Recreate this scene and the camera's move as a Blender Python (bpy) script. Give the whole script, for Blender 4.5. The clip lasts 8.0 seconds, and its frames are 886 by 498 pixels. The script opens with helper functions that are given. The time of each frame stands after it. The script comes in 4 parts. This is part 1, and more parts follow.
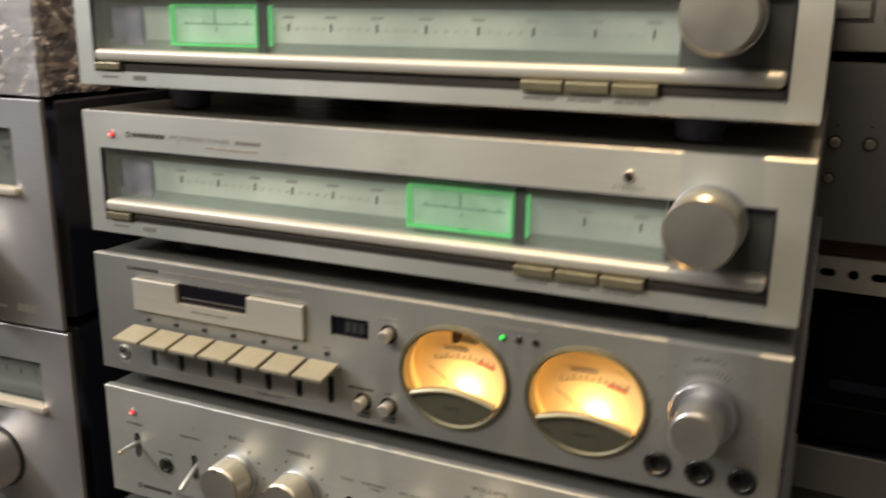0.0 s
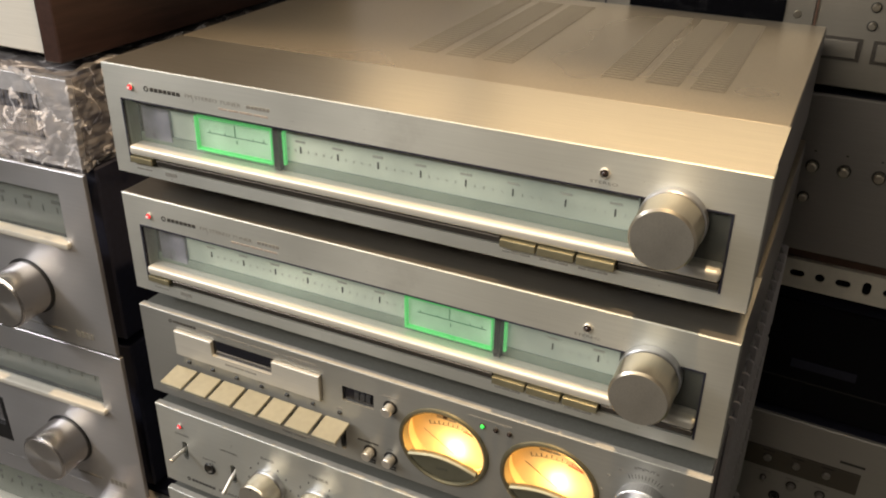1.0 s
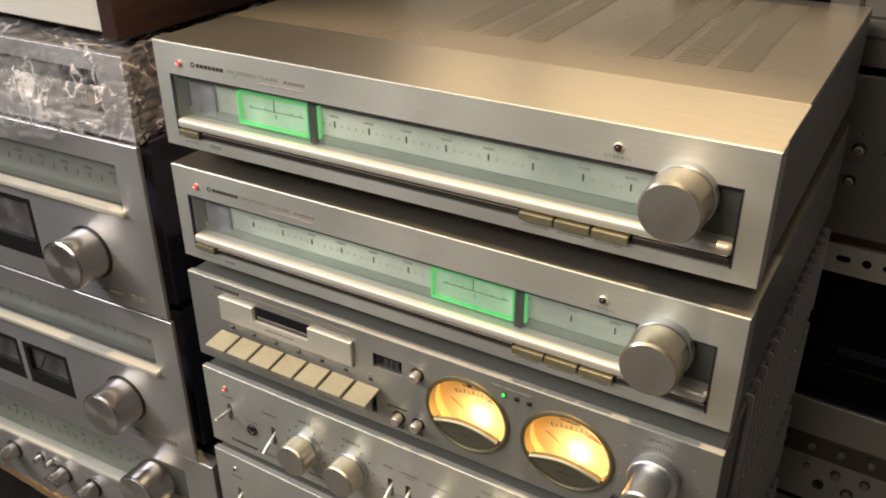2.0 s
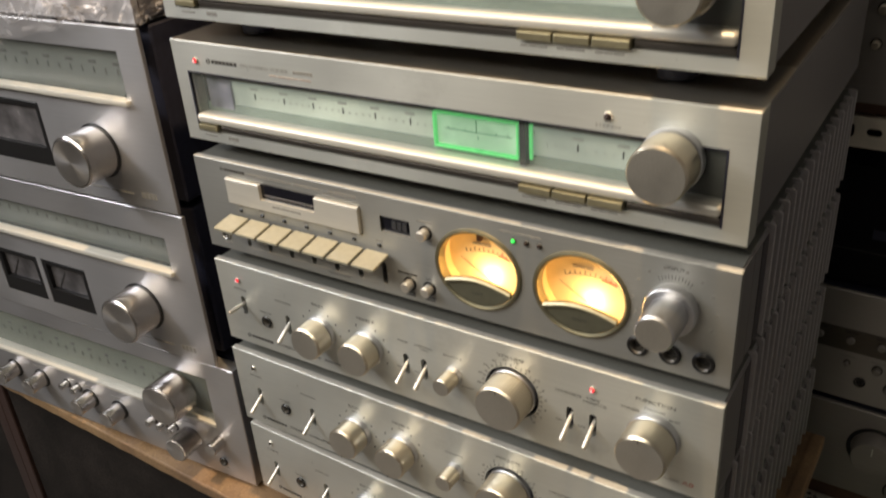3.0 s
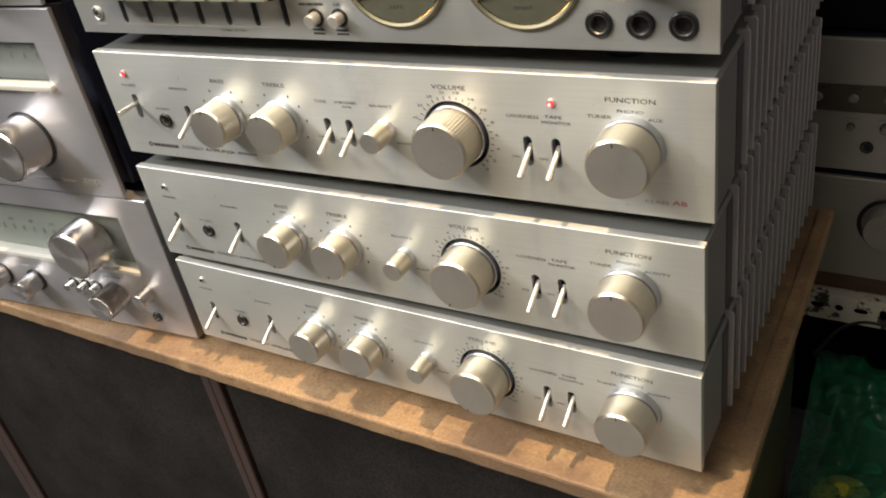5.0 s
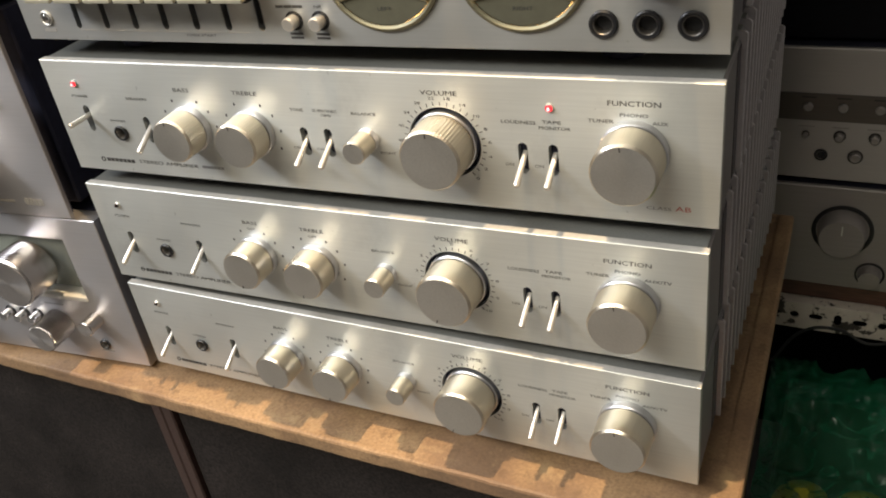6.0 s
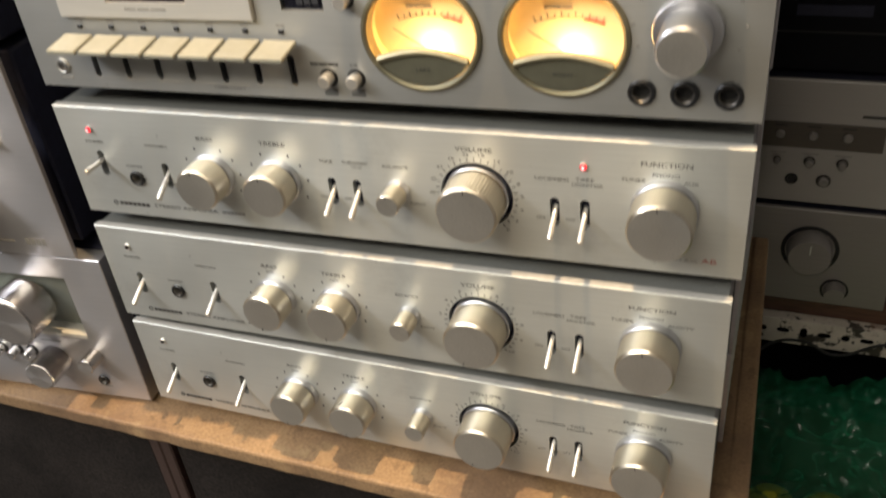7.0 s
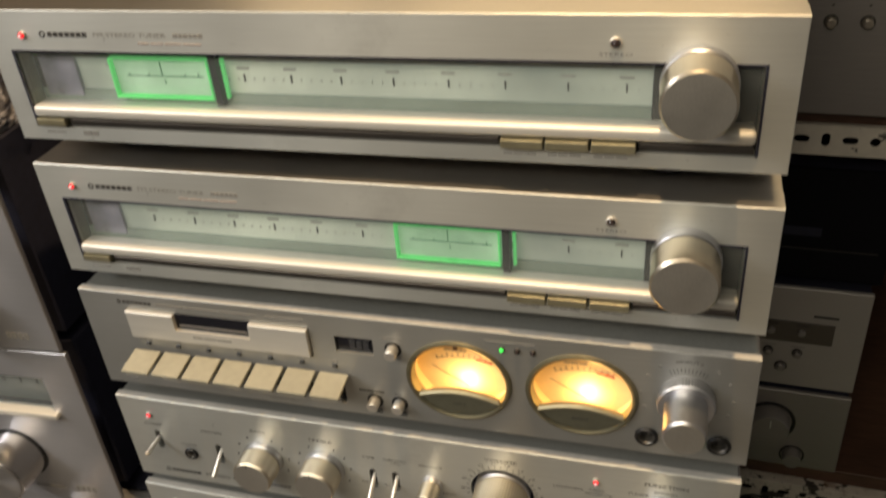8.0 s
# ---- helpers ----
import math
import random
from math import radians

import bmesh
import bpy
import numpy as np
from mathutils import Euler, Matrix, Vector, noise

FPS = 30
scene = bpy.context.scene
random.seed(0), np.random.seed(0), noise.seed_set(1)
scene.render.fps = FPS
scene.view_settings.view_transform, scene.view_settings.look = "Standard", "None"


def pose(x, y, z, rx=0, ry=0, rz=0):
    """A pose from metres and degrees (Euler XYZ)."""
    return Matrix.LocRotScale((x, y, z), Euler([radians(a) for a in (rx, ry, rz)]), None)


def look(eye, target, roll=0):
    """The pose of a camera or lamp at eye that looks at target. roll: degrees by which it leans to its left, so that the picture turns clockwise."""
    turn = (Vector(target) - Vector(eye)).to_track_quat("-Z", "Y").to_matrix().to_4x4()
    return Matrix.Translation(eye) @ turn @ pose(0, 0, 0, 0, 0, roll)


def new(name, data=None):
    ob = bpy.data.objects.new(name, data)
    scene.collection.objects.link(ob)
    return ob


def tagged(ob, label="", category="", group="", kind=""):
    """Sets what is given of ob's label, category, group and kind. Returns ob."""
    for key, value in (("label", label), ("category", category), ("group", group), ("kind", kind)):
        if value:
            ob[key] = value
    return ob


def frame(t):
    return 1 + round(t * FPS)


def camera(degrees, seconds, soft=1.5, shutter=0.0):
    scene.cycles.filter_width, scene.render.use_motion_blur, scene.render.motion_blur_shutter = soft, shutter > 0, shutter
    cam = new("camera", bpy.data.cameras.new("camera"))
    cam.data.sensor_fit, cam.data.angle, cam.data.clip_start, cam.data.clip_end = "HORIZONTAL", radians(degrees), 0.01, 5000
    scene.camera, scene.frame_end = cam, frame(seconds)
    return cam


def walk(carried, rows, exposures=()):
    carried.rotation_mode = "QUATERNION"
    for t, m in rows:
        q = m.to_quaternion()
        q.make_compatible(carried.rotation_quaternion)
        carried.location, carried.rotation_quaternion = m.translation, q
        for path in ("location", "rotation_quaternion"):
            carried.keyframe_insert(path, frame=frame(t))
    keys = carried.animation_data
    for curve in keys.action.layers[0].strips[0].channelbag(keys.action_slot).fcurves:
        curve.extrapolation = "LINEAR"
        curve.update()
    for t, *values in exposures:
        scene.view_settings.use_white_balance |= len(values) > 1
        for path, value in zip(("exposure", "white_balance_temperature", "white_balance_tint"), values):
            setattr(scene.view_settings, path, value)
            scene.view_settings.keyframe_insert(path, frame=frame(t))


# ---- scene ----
cam = camera(53.5, 8.0, soft=1.9, shutter=0.35)
PATH = [
    (0, (0.4462, -0.3981, 0.5106), (-0.4114, 1.3408, -0.0060), 0.74),
    (0.2, (0.4533, -0.3848, 0.5902), (-0.3357, 1.3172, -0.1242), 1.38),
    (0.5, (0.4600, -0.3904, 0.6731), (-0.3436, 1.2662, -0.1126), 1.90),
    (0.7, (0.4597, -0.3992, 0.6951), (-0.3560, 1.2313, -0.1334), 1.87),
    (1, (0.4648, -0.3988, 0.7041), (-0.3620, 1.1700, -0.2272), 0.91),
    (2.3, (0.5234, -0.4041, 0.7041), (-0.4766, 1.0515, -0.2432), -1.13),
    (2.5, (0.5361, -0.4108, 0.6871), (-0.4810, 1.0377, -0.2521), -1.86),
    (3, (0.5338, -0.4161, 0.6094), (-0.5044, 1.0070, -0.3461), -4.15),
    (3.5, (0.5305, -0.4114, 0.5597), (-0.5098, 0.9873, -0.4272), -6.53),
    (4, (0.5242, -0.4026, 0.5019), (-0.5002, 0.9647, -0.5413), -8.32),
    (4.5, (0.5255, -0.3884, 0.4674), (-0.4932, 0.9526, -0.6141), -10.32),
    (5, (0.5269, -0.3753, 0.4459), (-0.4562, 0.9895, -0.6388), -10.72),
    (6.5, (0.4513, -0.3847, 0.4361), (-0.2949, 1.1232, -0.6462), -7.40),
    (7, (0.4322, -0.3927, 0.4791), (-0.2482, 1.1249, -0.6360), -6.50),
    (7.3, (0.4238, -0.3928, 0.5524), (-0.2187, 1.1275, -0.5819), -5.90),
    (7.5, (0.4182, -0.3896, 0.5980), (-0.2146, 1.1345, -0.5378), -5.90),
    (7.8, (0.4025, -0.3837, 0.6547), (-0.2051, 1.1645, -0.4631), -5.59),
    (8, (0.3917, -0.3761, 0.6721), (-0.1847, 1.2075, -0.4110), -5.14),
]
walk(cam, [(t, look(eye, target, roll)) for t, eye, target, roll in PATH],
     exposures=[(0, -0.68, 6600, 10), (0.5, -0.53, 6650, 10), (1, -0.55, 6650, 10), (2.5, -0.53, 6680, 10), (3, -0.36, 6560, 10), (3.5, -0.19, 6540, 10), (4, 0.01, 6450, 10), (5, 0.33, 6330, 10), (6.5, 0.18, 6320, 10), (7, 0.04, 6450, 10), (7.5, -0.36, 6600, 10), (8, -0.73, 6850, 10)])
# ---------------------------------------------------------------- light
world = bpy.data.worlds.new("world")
scene.world = world
world.use_nodes = True
world.node_tree.nodes["Background"].inputs[0].default_value = (0.55, 0.6, 0.7, 1)
world.node_tree.nodes["Background"].inputs[1].default_value = 0.13


def area_lamp(name, eye, target, sx, sy, watts, colour):
    data = bpy.data.lights.new(name, "AREA")
    data.shape, data.size, data.size_y, data.energy, data.color = "RECTANGLE", sx, sy, watts, colour
    ob = new(name, data)
    ob.matrix_world = look(eye, target)
    return ob


# cool tube light from the aisle side, an added fill over the aisle, a small warm spotlight over the shelf and an added
# warm fill behind the rack
area_lamp("side_tube_light", (-1.05, -0.90, 1.32), (0.15, 0.0, 0.30), 0.8, 0.22, 21, (0.95, 0.96, 1.0))
# added fill from the viewer's side that brightens the front panels
area_lamp("aisle_fill_light", (-0.13, -1.25, 1.42), (0.2, 0.0, 0.40), 1.2, 0.3, 20, (1.0, 0.91, 0.75))
spot = bpy.data.lights.new("warm_spot_light", "SPOT")
spot.energy, spot.color, spot.shadow_soft_size = 105, (1.0, 0.70, 0.39), 0.009
spot.spot_size, spot.spot_blend = math.radians(50), 0.35
spot_ob = new("warm_spot_light", spot)
spot_ob.matrix_world = look((0.30, -0.120, 1.72), (0.20, -0.445, 0.0))
# unseen source, added to warm the tuner's top strip
area_lamp("warm_back_fill", (0.10, 0.82, 0.98), (0.26, 0.0, 0.54), 0.80, 0.14, 2.0, (1.0, 0.72, 0.38))


# ---------------------------------------------------------------- materials
def mat(name, colour, rough=0.5, metal=0.0, vary=0.12, scale=40.0, stretch=(1, 1, 1), bump=0.05, big=6.0, bigvary=0.1,
        emit=None, strength=0.0, alpha=1.0, rvary=0.1, coat=0.0, brushed=0.0):
    m = bpy.data.materials.new(name)
    m.use_nodes = True
    nt = m.node_tree
    b = nt.nodes["Principled BSDF"]
    tc = nt.nodes.new("ShaderNodeTexCoord")
    mp = nt.nodes.new("ShaderNodeMapping")
    mp.inputs["Scale"].default_value = stretch
    nt.links.new(tc.outputs["Object"], mp.inputs[0])
    fine = nt.nodes.new("ShaderNodeTexNoise")
    fine.inputs["Scale"].default_value, fine.inputs["Detail"].default_value = scale, 4
    nt.links.new(mp.outputs[0], fine.inputs["Vector"])
    large = nt.nodes.new("ShaderNodeTexNoise")
    large.inputs["Scale"].default_value, large.inputs["Detail"].default_value = big, 3
    nt.links.new(tc.outputs["Object"], large.inputs["Vector"])
    r1 = nt.nodes.new("ShaderNodeMapRange")
    r1.inputs[1].default_value, r1.inputs[2].default_value = 0.3, 0.7
    r1.inputs[3].default_value, r1.inputs[4].default_value = 1 - vary, 1 + vary
    nt.links.new(fine.outputs[0], r1.inputs[0])
    r2 = nt.nodes.new("ShaderNodeMapRange")
    r2.inputs[1].default_value, r2.inputs[2].default_value = 0.3, 0.7
    r2.inputs[3].default_value, r2.inputs[4].default_value = 1 - bigvary, 1 + bigvary
    nt.links.new(large.outputs[0], r2.inputs[0])
    mul = nt.nodes.new("ShaderNodeMath")
    mul.operation = "MULTIPLY"
    nt.links.new(r1.outputs[0], mul.inputs[0])
    nt.links.new(r2.outputs[0], mul.inputs[1])
    vm = nt.nodes.new("ShaderNodeVectorMath")
    vm.operation = "SCALE"
    vm.inputs[0].default_value = colour
    nt.links.new(mul.outputs[0], vm.inputs["Scale"])
    nt.links.new(vm.outputs[0], b.inputs["Base Color"])
    r3 = nt.nodes.new("ShaderNodeMapRange")
    r3.inputs[1].default_value, r3.inputs[2].default_value = 0.3, 0.7
    r3.inputs[3].default_value, r3.inputs[4].default_value = max(0.02, rough * (1 - rvary)), min(1, rough * (1 + rvary))
    nt.links.new(large.outputs[0], r3.inputs[0])
    nt.links.new(r3.outputs[0], b.inputs["Roughness"])
    b.inputs["Metallic"].default_value = metal
    if brushed:
        # grain runs along x, so highlights spread upright
        grain = nt.nodes.new("ShaderNodeCombineXYZ")
        grain.inputs[2].default_value = 1.0
        b.inputs["Anisotropic"].default_value = brushed
        nt.links.new(grain.outputs[0], b.inputs["Tangent"])
    if coat:
        b.inputs["Coat Weight"].default_value = coat
    if bump:
        bp = nt.nodes.new("ShaderNodeBump")
        bp.inputs["Strength"].default_value, bp.inputs["Distance"].default_value = bump, 0.001
        nt.links.new(fine.outputs[0], bp.inputs["Height"])
        nt.links.new(bp.outputs[0], b.inputs["Normal"])
    if emit:
        b.inputs["Emission Color"].default_value = (*emit, 1)
        b.inputs["Emission Strength"].default_value = strength
    if alpha < 1:
        b.inputs["Alpha"].default_value = alpha
    return m


def film_material(name, crease, flat, colour=(0.85, 0.84, 0.88, 1), scale=26, rough=0.16, bump=0.9):
    """Clear film: nearly invisible where flat, shiny along its creases."""
    m = bpy.data.materials.new(name)
    m.use_nodes = True
    nt = m.node_tree
    b = nt.nodes["Principled BSDF"]
    b.inputs["Base Color"].default_value = colour
    b.inputs["Roughness"].default_value = rough
    tc = nt.nodes.new("ShaderNodeTexCoord")
    n1 = nt.nodes.new("ShaderNodeTexNoise")
    n1.inputs["Scale"].default_value, n1.inputs["Detail"].default_value, n1.inputs["Distortion"].default_value = scale, 5, 1.6
    nt.links.new(tc.outputs["Object"], n1.inputs["Vector"])
    fold = nt.nodes.new("ShaderNodeMath")
    fold.operation = "SUBTRACT"
    fold.inputs[1].default_value = 0.5
    nt.links.new(n1.outputs[0], fold.inputs[0])
    ab = nt.nodes.new("ShaderNodeMath")
    ab.operation = "ABSOLUTE"
    nt.links.new(fold.outputs[0], ab.inputs[0])
    r = nt.nodes.new("ShaderNodeMapRange")
    r.inputs[1].default_value, r.inputs[2].default_value, r.inputs[3].default_value, r.inputs[4].default_value = 0.0, 0.03, crease, flat
    nt.links.new(ab.outputs[0], r.inputs[0])
    nt.links.new(r.outputs[0], b.inputs["Alpha"])
    bp = nt.nodes.new("ShaderNodeBump")
    bp.inputs["Strength"].default_value, bp.inputs["Distance"].default_value = bump, 0.004
    nt.links.new(ab.outputs[0], bp.inputs["Height"])
    nt.links.new(bp.outputs[0], b.inputs["Normal"])
    return m


def stained(name, m, layers):
    """Adds blotches to a material; layers: noise scale, two thresholds, colour, amount."""
    m.name = name
    nt = m.node_tree
    b = nt.nodes["Principled BSDF"]
    src = b.inputs["Base Color"].links[0].from_socket
    tc = nt.nodes.new("ShaderNodeTexCoord")
    for scale, lo, hi, colour, amount in layers:
        n = nt.nodes.new("ShaderNodeTexNoise")
        n.inputs["Scale"].default_value, n.inputs["Detail"].default_value, n.inputs["Roughness"].default_value = scale, 6, 0.65
        mp = nt.nodes.new("ShaderNodeMapping")
        mp.inputs["Location"].default_value = (scale, 2.0, 0.0)
        nt.links.new(tc.outputs["Object"], mp.inputs[0])
        nt.links.new(mp.outputs[0], n.inputs["Vector"])
        r = nt.nodes.new("ShaderNodeMapRange")
        r.inputs[1].default_value, r.inputs[2].default_value, r.inputs[3].default_value, r.inputs[4].default_value = lo, hi, 0.0, amount
        nt.links.new(n.outputs[0], r.inputs[0])
        mx = nt.nodes.new("ShaderNodeMix")
        mx.data_type = "RGBA"
        mx.inputs[7].default_value = colour
        nt.links.new(r.outputs[0], mx.inputs[0])
        nt.links.new(src, mx.inputs[6])
        src = mx.outputs[2]
    nt.links.new(src, b.inputs["Base Color"])
    return m


BRUSH = (1.5, 60, 60)
ALU = mat("brushed_aluminium", (0.735, 0.742, 0.695), 0.49, 0.88, 0.03, 14, BRUSH, 0.02, 9, 0.06, brushed=0.45)
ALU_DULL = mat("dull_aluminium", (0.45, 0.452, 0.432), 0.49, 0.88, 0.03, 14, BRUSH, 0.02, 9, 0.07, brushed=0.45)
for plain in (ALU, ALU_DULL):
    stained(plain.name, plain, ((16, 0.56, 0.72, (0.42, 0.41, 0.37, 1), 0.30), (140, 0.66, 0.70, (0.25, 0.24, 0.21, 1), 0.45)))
ALU_COOL = mat("cool_aluminium", (0.60, 0.59, 0.595), 0.42, 0.92, 0.03, 14, BRUSH, 0.02, 9, 0.05, brushed=0.6)
# champagne silver, darkened so the rack's shade sits in its tone
RACKSILVER = mat("shaded_champagne_aluminium", (0.29, 0.27, 0.24), 0.42, 0.9, 0.03, 14, BRUSH, 0.02, 9, 0.06, brushed=0.5)
DECKSILVER = mat("grey_silver_aluminium", (0.42, 0.40, 0.38), 0.42, 0.5, 0.03, 14, BRUSH, 0.02, 9, 0.06, brushed=0.4)
AMPBRONZE = mat("grey_bronze_aluminium", (0.30, 0.28, 0.265), 0.42, 0.5, 0.05, 14, BRUSH, 0.05, 5, 0.06)
RACKDARK = mat("bronze_aluminium", (0.15, 0.135, 0.12), 0.42, 0.9, 0.05, 14, BRUSH, 0.05, 5, 0.06)
EDGE = mat("raw_panel_edge", (0.50, 0.49, 0.46), 0.6, 0.1, 0.08, 300, bump=0.05, big=30, bigvary=0.12)
TOPALU = mat("satin_aluminium_top", (0.64, 0.61, 0.55), 0.33, 0.95, 0.06, 14, BRUSH, 0.05, 4, 0.06)
LID = mat("grey_enamel_lid", (0.38, 0.335, 0.27), 0.28, 0.6, 0.08, 900, (1, 1, 1), 0.05, 5, 0.08)
SIDE = mat("grey_enamel_side", (0.27, 0.258, 0.266), 0.40, 0.4, 0.08, 700, (1, 1, 1), 0.05, 8, 0.1)
COVER = mat("grey_green_cover", (0.29, 0.30, 0.285), 0.36, 0.5, 0.06, 700, bump=0.04, big=6, bigvary=0.08)
DARKPLATE = mat("dark_brown_plate", (0.045, 0.040, 0.035), 0.35, 0.0, 0.1, 100, bump=0.02)
# fin gaps: their shade is put into this dark tone; wrapped case shares it
SIDEDARK = mat("dark_case_and_gap_shade", (0.075, 0.068, 0.078), 0.5, 0.2, 0.1, 500, bump=0.03)
# fins paler than the case: light caught on their edges, as colour
FINM = mat("fin_edge_light", (0.58, 0.555, 0.57), 0.38, 0.5, 0.06, 500, bump=0.03, big=12, bigvary=0.1)
KNOB = mat("turned_aluminium", (0.72, 0.65, 0.53), 0.30, 0.97, 0.02, 20, (60, 1.5, 60), 0.0, 30, 0.05)
CAP = mat("spun_aluminium_cap", (0.60, 0.58, 0.53), 0.42, 0.88, 0.05, 900, (1, 1, 1), 0.03, 40, 0.05)
SPUNCAP = mat("radially_spun_cap", (0.60, 0.58, 0.57), 0.36, 0.92, 0.05, 900, (1, 1, 1), 0.0, 40, 0.05)
spun = SPUNCAP.node_tree.nodes.new("ShaderNodeTangent")
spun.direction_type, spun.axis = "RADIAL", "Y"
SPUNCAP.node_tree.links.new(spun.outputs[0], SPUNCAP.node_tree.nodes["Principled BSDF"].inputs["Tangent"])
SPUNCAP.node_tree.nodes["Principled BSDF"].inputs["Anisotropic"].default_value = 0.7
LEVER = mat("satin_lever_metal", (0.78, 0.75, 0.69), 0.36, 0.75, 0.03, 60, bump=0.0, big=20, bigvary=0.05)
STEELKNOB = mat("cool_turned_metal", (0.62, 0.60, 0.60), 0.22, 0.98, 0.02, 20, (60, 1.5, 60), 0.0, 30, 0.05)
COLLAR = mat("bright_collar_metal", (0.66, 0.66, 0.68), 0.36, 0.97, 0.02, 20, (60, 1.5, 60), 0.0, 30, 0.05)
CHROME = mat("polished_chrome", (0.8, 0.79, 0.77), 0.12, 1.0, 0.03, 60, (1, 1, 1), 0.0, 20, 0.04)
DARK = mat("black_plastic", (0.012, 0.012, 0.013), 0.4, 0.0, 0.15, 300, (1, 1, 1), 0.03)
CHASSIS = mat("dark_chassis", (0.018, 0.019, 0.038), 0.7, 0.0, 0.15, 200, (1, 1, 1), 0.03)
# near black with little gleam: the rack gap's shade put into the colour
GAPBLACK = mat("near_black_gap_tone", (0.006, 0.006, 0.008), 0.7, 0.0, 0.15, 200, (1, 1, 1), 0.03)
GAPBLACK.node_tree.nodes["Principled BSDF"].inputs["Specular IOR Level"].default_value = 0.12
INK = mat("dark_print", (0.05, 0.048, 0.045), 0.6, 0.0, 0.1, 500, (1, 1, 1), 0.0)
REDINK = mat("red_print", (0.45, 0.10, 0.07), 0.6, 0.0, 0.1, 500, (1, 1, 1), 0.0)
REDCORE = mat("lit_led_core", (0.9, 0.5, 0.5), 0.2, 0.0, 0.05, 300, emit=(1.0, 0.55, 0.58), strength=1.3, bump=0)
RED = mat("lit_red_led", (0.6, 0.03, 0.04), 0.2, 0.0, 0.1, 300, emit=(1.0, 0.02, 0.03), strength=1.7, bump=0)
UNLIT = mat("unlit_led", (0.03, 0.02, 0.02), 0.12, 0.0, 0.1, 300, bump=0)
GREENLED = mat("lit_green_led", (0.05, 0.6, 0.1), 0.2, 0.0, 0.1, 300, emit=(0.05, 1.0, 0.12), strength=1.6, bump=0)
DIAL = mat("backlit_dial", (0.42, 0.46, 0.39), 0.45, 0.0, 0.06, 30, (1, 1, 1), 0.0, 13, 0.5, emit=(0.84, 1.0, 0.86), strength=0.20)
DIALOFF = mat("unlit_dial", (0.13, 0.14, 0.135), 0.3, 0.0, 0.08, 30, (1, 1, 1), 0.0, 10, 0.25)
GREEN = mat("lit_green_pointer", (0.42, 0.52, 0.44), 0.35, 0.0, 0.1, 60, (1, 1, 1), 0.0, 40, 0.3, emit=(0.32, 0.95, 0.44), strength=0.32)
GREENEDGE = mat("lit_green_edge", (0.08, 0.7, 0.18), 0.3, 0.0, 0.1, 60, (1, 1, 1), 0.0, 30, 0.1, emit=(0.22, 1.0, 0.32), strength=0.42)
IVORY = mat("ivory_plastic", (0.36, 0.345, 0.27), 0.4, 0.0, 0.06, 200, (1, 1, 1), 0.03, 25, 0.08)
DOORM = mat("pale_satin_door", (0.66, 0.645, 0.60), 0.4, 0.35, 0.05, 14, BRUSH, 0.04, 6, 0.04)
CREAMPANEL = mat("cream_anodised_panel", (0.74, 0.72, 0.67), 0.5, 0.1, 0.04, 14, BRUSH, 0.03, 6, 0.05)
OLIVE = mat("olive_gold_button", (0.36, 0.33, 0.22), 0.38, 0.6, 0.06, 200, (1, 1, 1), 0.03, 25, 0.08)
CREAM = mat("cream_meter_card", (0.80, 0.68, 0.45), 0.6, 0.0, 0.05, 120, (1, 1, 1), 0.02, 20, 0.06)
METERCOVER = mat("olive_meter_cover", (0.14, 0.135, 0.095), 0.35, 0.3, 0.06, 200, (1, 1, 1), 0.03)
BRASS = mat("olive_bronze_rim", (0.19, 0.175, 0.115), 0.45, 0.7, 0.06, 200, (1, 1, 1), 0.03)
WOODSHELF = stained("worn_shelf_wood", mat("shelf_wood", (0.32, 0.205, 0.108), 0.6, 0.0, 0.2, 420, (1, 1, 1), 0.3, 14, 0.14),
                    ((9, 0.46, 0.62, (0.16, 0.095, 0.06, 1), 0.65), (32, 0.56, 0.66, (0.50, 0.36, 0.19, 1), 0.4), (75, 0.57, 0.66, (0.13, 0.08, 0.045, 1), 0.5)))
WALNUT = mat("walnut_veneer", (0.046, 0.024, 0.020), 0.4, 0.0, 0.25, 22, (14, 1.0, 14), 0.1, 8, 0.2)
BROWNBOARD = mat("brown_board", (0.10, 0.05, 0.03), 0.6, 0.0, 0.25, 22, (2, 14, 14), 0.15, 8, 0.25)
GRILLE = mat("dark_grille_cloth", (0.018, 0.0145, 0.013), 0.9, 0.0, 0.5, 420, (1, 1, 1), 0.5, 14, 0.45)
GRILLE.node_tree.nodes["Principled BSDF"].inputs["Specular IOR Level"].default_value = 0.25
RAIL = stained("chipped_white_enamel", mat("chipped_enamel", (0.58, 0.53, 0.46), 0.45, 0.0, 0.06, 80, (1, 1, 1), 0.1, 25, 0.12), ((48, 0.53, 0.56, (0.02, 0.016, 0.014, 1), 0.95), (20, 0.60, 0.66, (0.14, 0.06, 0.03, 1), 0.6)))
RAILCLEAN = stained("cream_rail_enamel", mat("cream_enamel", (0.72, 0.67, 0.58), 0.45, 0.0, 0.06, 80, (1, 1, 1), 0.1, 25, 0.10), ((40, 0.62, 0.65, (0.03, 0.022, 0.018, 1), 0.9), (20, 0.62, 0.68, (0.16, 0.07, 0.035, 1), 0.6)))
WRAP = film_material("clear_plastic_wrap", 0.60, 0.12, (0.92, 0.90, 0.95, 1), scale=17, rough=0.08, bump=0.8)
THINWRAP = film_material("thin_plastic_wrap", 0.014, 0.004, scale=14)
GREENBAG = film_material("green_plastic_film", 0.80, 0.42, (0.020, 0.20, 0.10, 1), 18, 0.14, 0.9)
